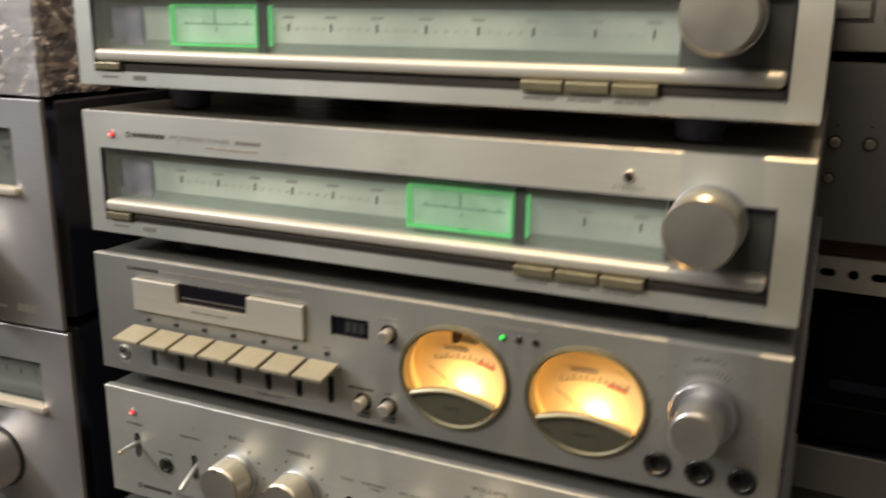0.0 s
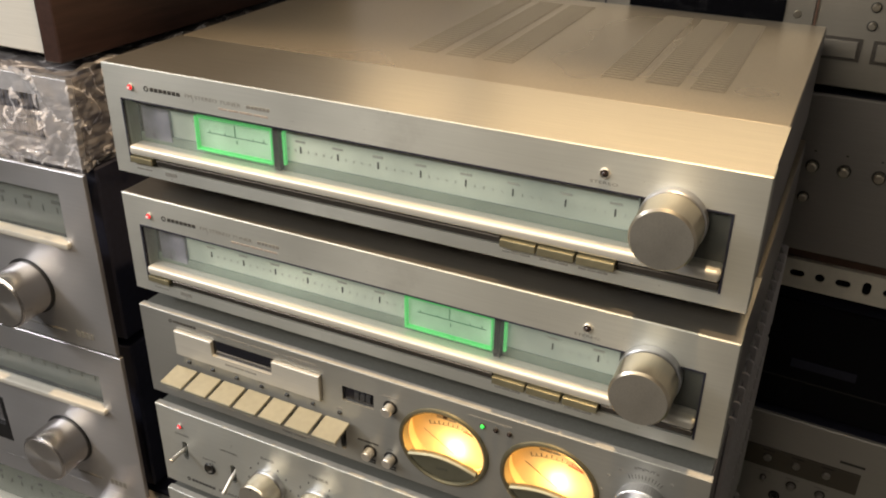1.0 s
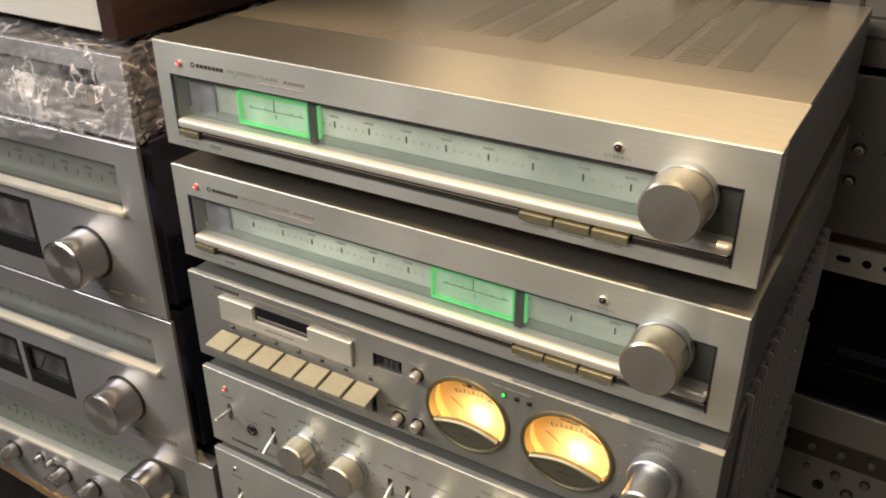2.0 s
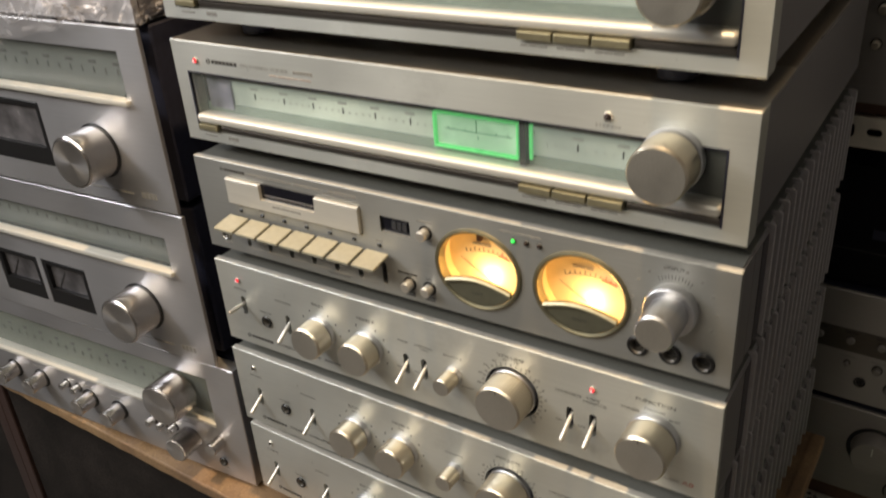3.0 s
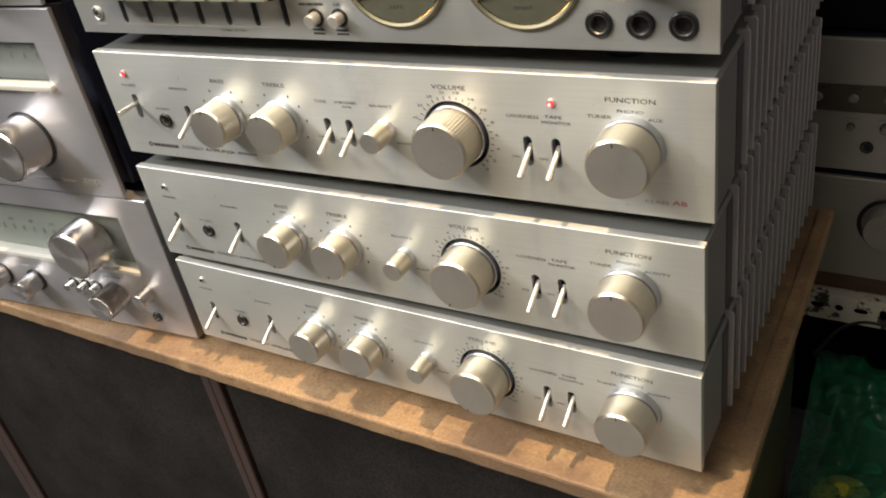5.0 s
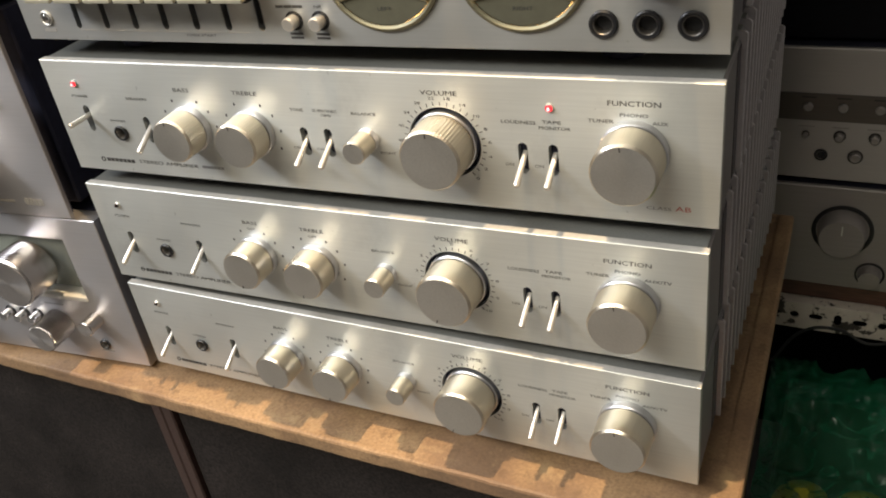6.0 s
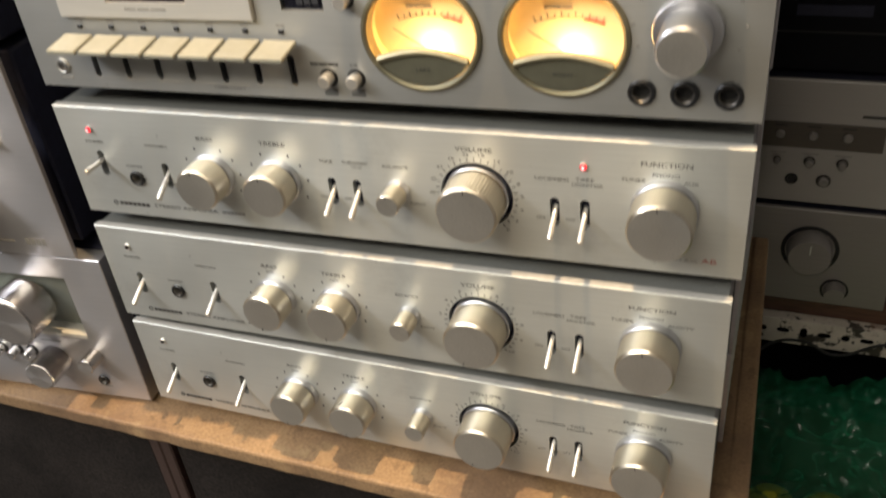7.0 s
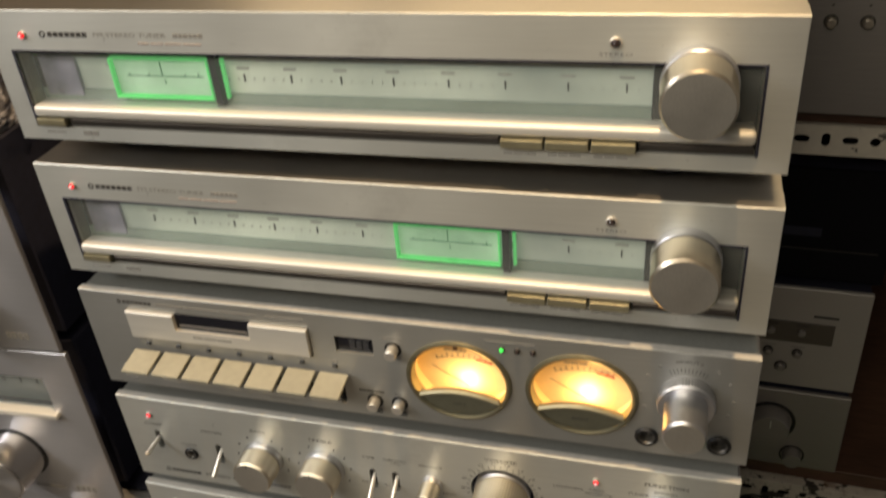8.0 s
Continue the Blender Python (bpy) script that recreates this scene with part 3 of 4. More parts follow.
    for s, a in scale:
        lettering(s, vol + 0.0262 * math.cos(radians(a)), 0.0378 + 0.0262 * math.sin(radians(a)), 0.0014 * len(s) + 0.0006, 0.0017, am, INK)
    tick_ring(am, vol, 0.0378, 0.0218, 0.0238, range(-50, 200, 10))
    for c in (bass, treble):
        for a in (-30, 5, 35, 62, 118, 150, 180, 210):
            bar(c + 0.0195 * math.cos(radians(a)) - 0.0005, c + 0.0195 * math.cos(radians(a)) + 0.0005,
                0.0357 + 0.0195 * math.sin(radians(a)), 0.0373 + 0.0195 * math.sin(radians(a)), am)
    brand_mark(am, 0.0225, 0.0085, 0.029, 0.0029)
    lettering("STEREO AMPLIFIER", 0.0790, 0.0090, 0.048, 0.0024, am, INK)
    words(0.1060, 0.1230, 0.0092, 0.0019, am, FAINT, (0.22, 0.36, 0.53, 0.68, 0.84))
    return am


VENTS = []


def vent_mesh():
    """One louvred slot: a dark gap with a bright pressed lip along its far edge."""
    if not VENTS:
        bm = box(0, 0.021, 0, 0.0024, 0.0001, 0.0004)
        dark = len(bm.faces)
        box(0, 0.021, 0.0024, 0.0034, 0.0001, 0.0010, bm=bm)
        for f in list(bm.faces)[dark:]:
            f.material_index = 1
        bmesh.ops.recalc_face_normals(bm, faces=bm.faces)
        me = bpy.data.meshes.new("vent_slot")
        bm.to_mesh(me)
        bm.free()
        me.materials.append(VENT)
        me.materials.append(LID)
        VENTS.append(me)
    return VENTS[0]


def tuner(m, label, pointer, ticks):
    """pointer: left edge of the lit green carriage behind the dial window; ticks: places of the long dial marks."""
    h, depth = 0.076, 0.335
    tu = thing("tuner", m, label, "tuner", "stereo tuners in the stack")
    wx0, wx1, wz0, wz1 = 0.014, 0.4045, 0.0085, 0.053
    part("front_panel", pierced_plate(W, h, 0.016, [rect2(wx0, wx1, wz0, wz1)]), ALU, tu, "brushed aluminium front panel with a long dial window")
    part("case", box(0.0008, W - 0.0008, 0.0165, depth, 0.001, h - 0.0015, 0.0012, 1), SIDE, tu)
    # top: bright front strip and a grey lid with rows of vent slots
    part("top_strip", box(0.0004, W - 0.0004, 0.0006, 0.0780, h - 0.0002, h + 0.0003, 0.0001, 1), TOPALU, tu, "satin aluminium top edge strip")
    part("lid", box(0.0012, W - 0.0012, 0.0783, depth, h - 0.0014, h + 0.0002, 0.0002, 1), LID, tu, "grey metal lid with vent slots")
    for c0 in (0.163, 0.191, 0.219, 0.300, 0.328, 0.356):
        for i in range(34):
            ob = new("vent_slot", vent_mesh())
            ob.parent, ob.location = tu, (c0, 0.122 + i * 0.0056, h)
    feet(tu, W, depth, 0.0145)
    # window frame line, dial plate, glass
    for a, b, c, d in ((wx0 - 0.0012, wx1 + 0.0012, wz1, wz1 + 0.0009), (wx0 - 0.0012, wx0, wz0, wz1), (wx1, wx1 + 0.0012, wz0, wz1)):
        part("window_rim", box(a, b, -0.0004, 0.002, c, d), CHASSIS, tu)
    dial = part("dial_plate", box(wx0 + 0.0004, 0.356, 0.0128, 0.0158, wz0 + 0.006, wz1 - 0.0004), DIAL, tu, "softly backlit dial scale")
    part("upper_band", box(wx0 + 0.0006, 0.3558, 0.0108, 0.0127, 0.0462, wz1 - 0.0005), BANDGREY, dial, "grey band above the scale")
    # green-grey strip painted as the reflection along the glass edge
    part("lower_reflection", box(wx0 + 0.0006, 0.3558, 0.0112, 0.0127, wz0 + 0.0062, 0.0272), BANDGREEN, dial, "painted green-grey glass reflection below the scale")
    part("dark_end_plate", box(0.3565, wx1 - 0.0004, 0.0118, 0.0158, wz0 + 0.006, wz1 - 0.0004), DARKPLATE, tu)
    glass = part("dial_glass", box(wx0 + 0.0002, wx1 - 0.0002, 0.0035, 0.0047, wz0 + 0.0125, wz1 - 0.0002), GLASS, tu, "clear dial glass")
    glass.visible_shadow = False
    for i, x in enumerate(ticks):
        part("dial_mark", box(x - 0.0004, x + 0.0004, 0.0122, 0.0129, 0.0338, 0.0380), INK, dial)
        part("dial_figure", box(x - 0.0035, x + 0.0035, 0.0122, 0.0129, 0.0407, 0.0420), DIALFAINT, dial)
        for j in range(1, 5):
            xx = x + j * 0.0056
            if xx < 0.35:
                part("dial_mark", box(xx - 0.0002, xx + 0.0002, 0.0122, 0.0129, 0.0345, 0.0360), DIALFAINT, dial)
    part("signal_meter", box(0.0185, 0.0420, 0.0105, 0.0130, 0.0235, 0.0475, 0.0004, 1), SIGNAL, tu, "small grey signal meter")
    part("meter_shadow", box(0.0146, 0.0182, 0.0118, 0.0130, 0.0200, 0.0500), DARKPLATE, tu)
    # lit pointer carriage
    g = part("pointer_carriage", box(pointer + 0.0016, pointer + 0.0595, 0.0095, 0.0118, 0.0262, 0.0466), GREEN, tu, "lit green dial pointer carriage")
    for a, b, c, d in ((0, 0.0010, 0.0245, 0.0476), (0.0590, 0.06, 0.0245, 0.0476), (0.0012, 0.0588, 0.0245, 0.0257), (0.0012, 0.0588, 0.0470, 0.0476)):
        part("lit_edge", box(pointer + a, pointer + b, 0.0070, 0.0118, c, d), GREENEDGE, g)
    part("pointer_bar", box(pointer + 0.0615, pointer + 0.0655, 0.0062, 0.0122, 0.022, 0.0508), DARK, tu, "black dial pointer")
    part("lit_edge", box(pointer + 0.0668, pointer + 0.0685, 0.0085, 0.0107, 0.0255, 0.0476), GREENEDGE, g)
    for x, z0, z1 in ((0.010, 0.037, 0.0385), (0.022, 0.037, 0.0385), (0.030, 0.037, 0.045), (0.044, 0.037, 0.0385), (0.052, 0.037, 0.0390), (0.031, 0.0325, 0.0350)):
        part("dial_mark", box(pointer + x, pointer + x + 0.0004, 0.0091, 0.0096, z0, z1), DARKGREEN, g)
    part("dial_mark", box(pointer + 0.008, pointer + 0.055, 0.0091, 0.0096, 0.0368, 0.0371), DARKGREEN, g)
    # bright bar with the row of buttons beneath it
    part("window_bar", box(wx0 + 0.0003, wx1 - 0.0003, -0.0020, 0.0115, 0.0146, 0.0214, 0.0024, 4), BAR, tu, "bright polished bar below the dial", smooth=True)
    part("button_rail", box(0.0345, 0.2830, 0.0008, 0.0115, wz0 + 0.0004, 0.0130, 0.0005, 1), RACKDARK, tu)
    part("button_rail", box(0.3510, wx1 - 0.0004, 0.0008, 0.0115, wz0 + 0.0004, 0.0130, 0.0005, 1), RACKDARK, tu)
    part("shadow_gap", box(wx0 + 0.0004, wx1 - 0.0004, 0.0116, 0.0122, wz0 + 0.0002, 0.0148), DARK, tu)
    part("push_button", box(wx0 + 0.0006, 0.0332, -0.0022, 0.0115, 0.0095, 0.0138, 0.0006, 2), OLIVE, tu)
    for x0 in (0.2843, 0.3065, 0.3290):
        part("push_button", box(x0, x0 + 0.0212, -0.0036, 0.0115, 0.0088, 0.0138, 0.0006, 2), OLIVE, tu)
        words(x0 + 0.001, x0 + 0.018, 0.0052, 0.0012, tu, FAINT)
    words(0.018, 0.031, 0.0052, 0.0012, tu, FAINT, (0.5,))
    words(0.042, 0.052, 0.0052, 0.0028, tu, FAINT, (0.55,))
    knob(tu, 0.3768, 0.0450, 0.0172, 0.0275, None)
    part("knob_shaft", lathe([(0.006, 0.012), (0.006, -0.004)], 0.3768, 0.0450, 20), CHROME, tu)
    led(tu, 0.023, 0.0625, RED)
    led(tu, 0.3392, 0.0628, UNLIT, 0.0017)
    lettering("STEREO", 0.3392, 0.0575, 0.0150, 0.0017, tu, FAINT)
    brand_mark(tu, 0.034, 0.063, 0.030, 0.0030)
    lettering("FM STEREO TUNER", 0.089, 0.0632, 0.043, 0.0023, tu, FAINT)
    words(0.1145, 0.132, 0.0632, 0.0021, tu, FAINT, (0.2, 0.34, 0.52, 0.68, 0.84))
    words(0.093, 0.131, 0.0587, 0.0011, tu, REDFAINT, (0.2, 0.42, 0.7))
    return tu


def cassette_deck(m):
    h, depth = 0.078, 0.33
    dk = thing("cassette_deck", m, "silver cassette deck with ivory keys and two lit amber meters", "cassette deck")
    meters = ((0.2525, 0.0385), (0.3255, 0.0390))
    keyx = [0.0418 + i * 0.0219 for i in range(7)]
    holes = [circle2(x, z, 0.0312, 56, 0.92) for x, z in meters]
    holes += [slot2(x + 0.0022, 0.0165, 0.0042, 0.018) for x in keyx]
    holes += [circle2(x, 0.0135, 0.0047, 24) for x in (0.3635, 0.3836, 0.4037)]
    holes += [rect2(0.0320, 0.1600, 0.0440, 0.0662), rect2(0.1760, 0.2005, 0.0505, 0.0625)]
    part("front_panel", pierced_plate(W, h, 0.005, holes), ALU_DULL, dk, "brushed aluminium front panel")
    part("case", box(0.0008, W - 0.0008, 0.0300, depth, 0.001, h - 0.0015, 0.0012, 1), SIDE, dk)
    part("panel_edge", box(0.0004, W - 0.0004, 0.0004, 0.0052, h - 0.0004, h + 0.0002), EDGE, dk)
    # case front, open behind the meters
    for a, b, c, d in ((0.0008, 0.2185, 0.001, h - 0.0015), (0.3595, W - 0.0008, 0.001, h - 0.0015), (0.2187, 0.3593, 0.001, 0.0075), (0.2187, 0.3593, h - 0.0075, h - 0.0015)):
        part("case_front", box(a, b, 0.0054, 0.0298, c, d), SIDE, dk)
    part("inner_face", box(0.005, 0.2175, 0.0050, 0.0056, 0.003, h - 0.003), CHASSIS, dk)
    part("top_cover", box(0.002, W - 0.002, 0.0055, depth, h - 0.0014, h - 0.0002, 0.0001, 1), COVER, dk)
    # dark sheets standing in for shade in the fin gaps
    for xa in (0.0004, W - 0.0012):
        part("fin_gap_shade", box(xa, xa + 0.0008, 0.047, depth - 0.004, 0.003, h - 0.004), SIDEDARK, dk)
    side_fins(dk, W, h, depth, 16)
    feet(dk, W, depth, 0.0135)
    # cassette door with its dark window
    notched = [(0, 0), (0.126, 0), (0.126, 0.0205), (0.087, 0.0205), (0.087, 0.0087), (0.034, 0.0087), (0.034, 0.0205), (0, 0.0205)]
    bm = bmesh.new()
    near, far = [[bm.verts.new((x, y, z)) for x, z in notched] for y in (0.0, 0.006)]
    bm.faces.new(near)
    bm.faces.new(far)
    for k in range(8):
        bm.faces.new((near[k], near[(k + 1) % 8], far[(k + 1) % 8], far[k]))
    bmesh.ops.bevel(bm, geom=[e for e in bm.edges if all(v.co.y < 0.001 for v in e.verts)], offset=0.0004, segments=1, affect="EDGES", profile=0.5)
    door = part("cassette_door", bm, DOORM, dk, "pale satin cassette door")
    door.location = (0.0330, -0.0030, 0.0450)
    part("door_window", box(0.0341, 0.0869, 0.0030, 0.0055, 0.0088, 0.0206), SMOKED, door, "dark cassette window")
    part("window_glint", box(0.0365, 0.0845, 0.0022, 0.0030, 0.0118, 0.0128, 0.0002, 1), RACKDARK, door)
    words(0.046, 0.074, 0.0055, 0.0013, door, FAINT)
    # keys
    for i, x in enumerate(keyx):
        bm = box(-0.0096, 0.0096, -0.0195, 0.0, -0.0017, 0.0009, 0.0006, 2)
        bmesh.ops.transform(bm, matrix=Matrix.Translation((x, -0.0030, 0.0345)) @ Matrix.Rotation(radians(9), 4, "X"), verts=bm.verts)
        key = part("piano_key", bm, IVORY, dk, "ivory plastic key")
        part("key_stem", box(x - 0.0018, x + 0.0018, -0.0080, 0.004, 0.0255, 0.0322), DARK, key)
        part("key_stop", box(x - 0.0016, x + 0.0016, -0.0012, 0.003, 0.0375, 0.0398, 0.0004, 1), DARK, key)
        bar(x - 0.0025, x + 0.0025, 0.0415, 0.0428, dk, FAINT)
    led(dk, 0.0195, 0.0135, CHROME, 0.0028)
    bar(0.0150, 0.0240, 0.0050, 0.0072, dk, FAINT)
    lettering("TIMER START", 0.133, 0.0045, 0.021, 0.0014, dk, INK)
    bar(0.044, 0.170, 0.0063, 0.0065, dk, FAINT)
    # counter
    part("counter_window", box(0.1762, 0.2003, 0.0020, 0.0048, 0.0507, 0.0623), SMOKED, dk, "black tape counter window")
    for i in range(3):
        part("counter_wheel", box(0.1850 + i * 0.0044, 0.1886 + i * 0.0044, 0.0008, 0.0022, 0.0535, 0.0595), COUNTER, dk)
    push_button(dk, 0.2133, 0.0572, 0.0037, 0.0075, LEVER)
    push_button(dk, 0.1968, 0.0135, 0.0037, 0.0075, LEVER)
    push_button(dk, 0.2131, 0.0137, 0.0037, 0.0075, LEVER)
    bar(0.207, 0.219, 0.0645, 0.0657, dk, FAINT)
    lettering("NR", 0.2131, 0.0212, 0.0046, 0.0017, dk, INK)
    words(0.187, 0.204, 0.0212, 0.0015, dk, INK)
    for x in (0.1968, 0.2131):
        bar(x - 0.004, x + 0.004, 0.0058, 0.0070, dk)
        bar(x - 0.004, x + 0.004, 0.0036, 0.0048, dk)
    # meters
    for n, (x, z) in enumerate(meters):
        me = part("level_meter", lathe([(0.0311, 0.0040), (0.0326, -0.0004), (0.0322, -0.0016), (0.0306, -0.0022), (0.0292, -0.0013), (0.0288, 0.0060)], x, z, 64, squash=0.92), BRASS, dk, "round level meter lit amber", smooth=True)
        part("meter_cup", lathe([(0.0308, 0.0050), (0.0314, 0.0100), (0.0314, 0.0160), (0.0, 0.0161)], x, z, 56, squash=0.92), CREAM, me, smooth=True)
        # scale on the card
        arc_z, arc_r = z - 0.0490, 0.0545
        for k in range(11):
            a = radians(108.5 - k * 3.6)
            bm = box(-0.00016, 0.00016, -0.0003, 0.0003, 0, 0.0014 if k % 2 else 0.0024)
            bmesh.ops.transform(bm, matrix=Matrix.Translation((x + arc_r * math.cos(a), 0.0157, arc_z + arc_r * math.sin(a))) @ Matrix.Rotation(math.pi / 2 - a, 4, "Y"), verts=bm.verts)
            part("scale_tick", bm, INK if k < 8 else REDINK, me)
        for name, a_from, a_to, r0, r1, ink in (("scale_arc", 109, 83, arc_r - 0.0005, arc_r - 0.0001, INK), ("red_zone", 82.5, 71, arc_r - 0.0016, arc_r - 0.0001, REDINK)):
            bm = bmesh.new()
            steps = 20
            for k in range(steps):
                a0, a1 = radians(a_from + (a_to - a_from) * k / steps), radians(a_from + (a_to - a_from) * (k + 1) / steps)
                bm.faces.new([bm.verts.new((x + r * math.cos(q), 0.0156, arc_z + r * math.sin(q))) for r, q in ((r0, a0), (r1, a0), (r1, a1), (r0, a1))])
            part(name, bm, ink, me)
        words(x - 0.0125, x + 0.002, z + 0.0098, 0.0009, me, FAINT, y=0.0157)
        part("needle", rod((x + 0.002, 0.0130, z - 0.015), (x - 0.0205, 0.0130, z - 0.0010), 0.00025, 0.0002, 6), DARK, me)
        if n == 0:
            part("peak_block", box(x - 0.0045, x - 0.0018, 0.0080, 0.0155, z + 0.0165, z + 0.0235), BROWNBOARD, me)
            part("peak_label", box(x - 0.0016, x + 0.0085, 0.0115, 0.0155, z + 0.0160, z + 0.0190, 0.0003, 1), IVORY, me)
        # cover over the lower third with its pale rim
        bm = bmesh.new()
        ring = []
        for k in range(29):
            a = radians(211 + k * (118 / 28))
            ring.append((x + 0.0288 * math.cos(a), z + 0.92 * 0.0288 * math.sin(a)))
        top = []
        for k in range(15):
            t = k / 14
            xx = ring[-1][0] + (ring[0][0] - ring[-1][0]) * t
            top.append((xx, ring[-1][1] + 0.0050 * math.sin(math.pi * t)))
        outline = ring + top[1:-1]
        fr = [bm.verts.new((p, -0.0008, q)) for p, q in outline]
        bk = [bm.verts.new((p, 0.0008, q)) for p, q in outline]
        bm.faces.new(fr)
        bm.faces.new(bk)
        for k in range(len(fr)):
            bm.faces.new((fr[k], fr[(k + 1) % len(fr)], bk[(k + 1) % len(fr)], bk[k]))
        cover = part("meter_cover", bm, METERCOVER, me, "olive grey lower meter cover")
        bm = bmesh.new()
        rims = [[bm.verts.new((p, yy, q + dz)) for p, q in top] for yy, dz in ((0.0006, -0.0008), (-0.0022, -0.0008), (-0.0032, 0.0002), (-0.0032, 0.0012), (-0.0022, 0.0024), (0.0006, 0.0024))]
        for a, b in zip(rims, rims[1:] + rims[:1]):
            for k in range(len(top) - 1):
                bm.faces.new((a[k], a[k + 1], b[k + 1], b[k]))
        for k in (0, -1):
            bm.faces.new([r[k] for r in rims])
        part("cover_rim", bm, OLIVE, cover, "pale olive rim")
        lettering(("LEFT", "RIGHT")[n], x, z - 0.0180, 0.0100 if n else 0.008, 0.0019, cover, INK, y=-0.0011)
        lamp = bpy.data.lights.new("meter_bulb", "POINT")
        lamp.energy, lamp.color, lamp.shadow_soft_size = METER_WATTS, (1.0, 0.56, 0.18), 0.003
        lo = new("meter_bulb", lamp)
        lo.parent, lo.location = dk, (x + 0.002, 0.0095, z - 0.0125)
    for i, mm in enumerate((GREENLED, UNLIT, UNLIT)):
        led(dk, 0.2798 + i * 0.0091, 0.0665, mm, 0.0011)
    words(0.270, 0.300, 0.0715, 0.0012, dk, FAINT)
    # input level knob
    part("level_collar", lathe([(0.0150, 0.0), (0.0150, -0.0030), (0.0158, -0.0034), (0.0158, -0.0086), (0.0150, -0.0094), (0.0115, -0.0094)], 0.3836, 0.0470, 120, ribs=0.0002), COLLAR, dk, "knurled outer ring")
    knob(dk, 0.3836, 0.0470, 0.0116, 0.0245, None, y=-0.0085, collar=False, material=COLLAR)
    tick_ring(dk, 0.3836, 0.0470, 0.0176, 0.0205, range(60, 121, 6), 0.0003)
    for a in (150, 128, 105, 75, 52, 28, 0, -25, 180, 205):
        bar(0.3836 + 0.0250 * math.cos(radians(a)) - 0.0009, 0.3836 + 0.0250 * math.cos(radians(a)) + 0.0009, 0.0463 + 0.0250 * math.sin(radians(a)), 0.0479 + 0.0250 * math.sin(radians(a)), dk, FAINT)
    lettering("INPUT", 0.3836, 0.0718, 0.0105, 0.0018, dk, INK)
    for x in (0.3635, 0.3836, 0.4037):
        jack(dk, x, 0.0135, 0.0068)
    brand_mark(dk, 0.0275, 0.0715, 0.0255, 0.0024)
    words(0.056, 0.128, 0.0715, 0.0016, dk, FAINT)
    words(0.133, 0.158, 0.0720, 0.0020, dk, FAINT, (0.2,))
    return dk


METER_WATTS = 0.078
DIAL_MARKS = (0.0634, 0.0910, 0.1175, 0.1435, 0.1705, 0.1985, 0.2270, 0.2560, 0.2850, 0.3160, 0.3440)
VENT = mat("dim_vent_slot", (0.27, 0.235, 0.185), 0.32, 0.55, 0.08, 300, bump=0.0)
GLASS = bpy.data.materials.new("clear_dial_glass")
GLASS.use_nodes = True
GLASS.node_tree.nodes["Principled BSDF"].inputs["Alpha"].default_value = 0.09
GLASS.node_tree.nodes["Principled BSDF"].inputs["Roughness"].default_value = 0.06
GLASS.node_tree.nodes["Principled BSDF"].inputs["Base Color"].default_value = (0.5, 0.55, 0.52, 1)
FAINT = mat("faint_grey_print", (0.27, 0.26, 0.24), 0.6, 0.0, 0.1, 500, bump=0.0)
SIGNAL = mat("violet_grey_meter", (0.24, 0.24, 0.30), 0.3, 0.0, 0.1, 60, bump=0.0, big=50, bigvary=0.5)
BANDGREY = mat("grey_dial_band", (0.30, 0.31, 0.285), 0.35, 0.0, 0.06, 30, bump=0.0, big=14, bigvary=0.25)
BANDGREEN = mat("green_grey_glass_reflection", (0.25, 0.31, 0.265), 0.35, 0.0, 0.06, 30, bump=0.0, big=14, bigvary=0.25)
DIALFAINT = mat("pale_dial_print", (0.42, 0.44, 0.40), 0.6, 0.0, 0.1, 500, bump=0.0)
REDFAINT = mat("faint_red_print", (0.44, 0.37, 0.33), 0.6, 0.0, 0.1, 500, bump=0.0)
DARKGREEN = mat("dark_green_print", (0.06, 0.22, 0.11), 0.6, 0.0, 0.1, 500, bump=0.0)
BAR = mat("polished_bar", (0.78, 0.76, 0.70), 0.42, 0.4, 0.04, 14, (1.5, 60, 60), 0.03, 6, 0.05)
SMOKED = mat("smoked_plastic", (0.012, 0.012, 0.018), 0.12, 0.0, 0.1, 200, bump=0.0)
DISPLAY = mat("black_display_glass", (0.002, 0.002, 0.003), 0.06, 0.0, 0.1, 200, bump=0.0)
DISPLAY.node_tree.nodes["Principled BSDF"].inputs["Specular IOR Level"].default_value = 0.15
COUNTER = mat("counter_wheel_black", (0.05, 0.05, 0.055), 0.4, 0.0, 0.1, 200, bump=0.0)

amplifier(unit_pose((0.000, -0.006), (0.42, -0.004), 0.0145, 0.0015), 0.0148, "silver stereo amplifier with brushed front, bottom of the stack", False)
amplifier(unit_pose((0.001, -0.009), (0.421, -0.0015), 0.1015, 0.0025), 0.0106, "silver stereo amplifier with brushed front and power off", False)
amplifier(unit_pose((0.004, -0.010), (0.425, 0.004), 0.192, 0.0008), 0.0125, "silver stereo amplifier with lit red power lamp", True)
cassette_deck(unit_pose((0.005, -0.010), (0.426, 0.006), 0.283))
tuner(unit_pose((0.005, -0.009), (0.425, 0.009), 0.3755), "silver tuner with green dial pointer at mid scale", 0.2195, DIAL_MARKS)
tuner(unit_pose((0.004, -0.007), (0.425, 0.014), 0.467), "silver tuner on top, green dial pointer far down the scale", 0.0660, DIAL_MARKS)
# ---------------------------------------------------------------- the neighbouring stack of larger units
YAW = 5.0


def side_pose(right_x, right_y, z, yaw=YAW):
    return pose(right_x - W * math.cos(radians(yaw)), right_y - W * math.sin(radians(yaw)), z, 0, 0, yaw)


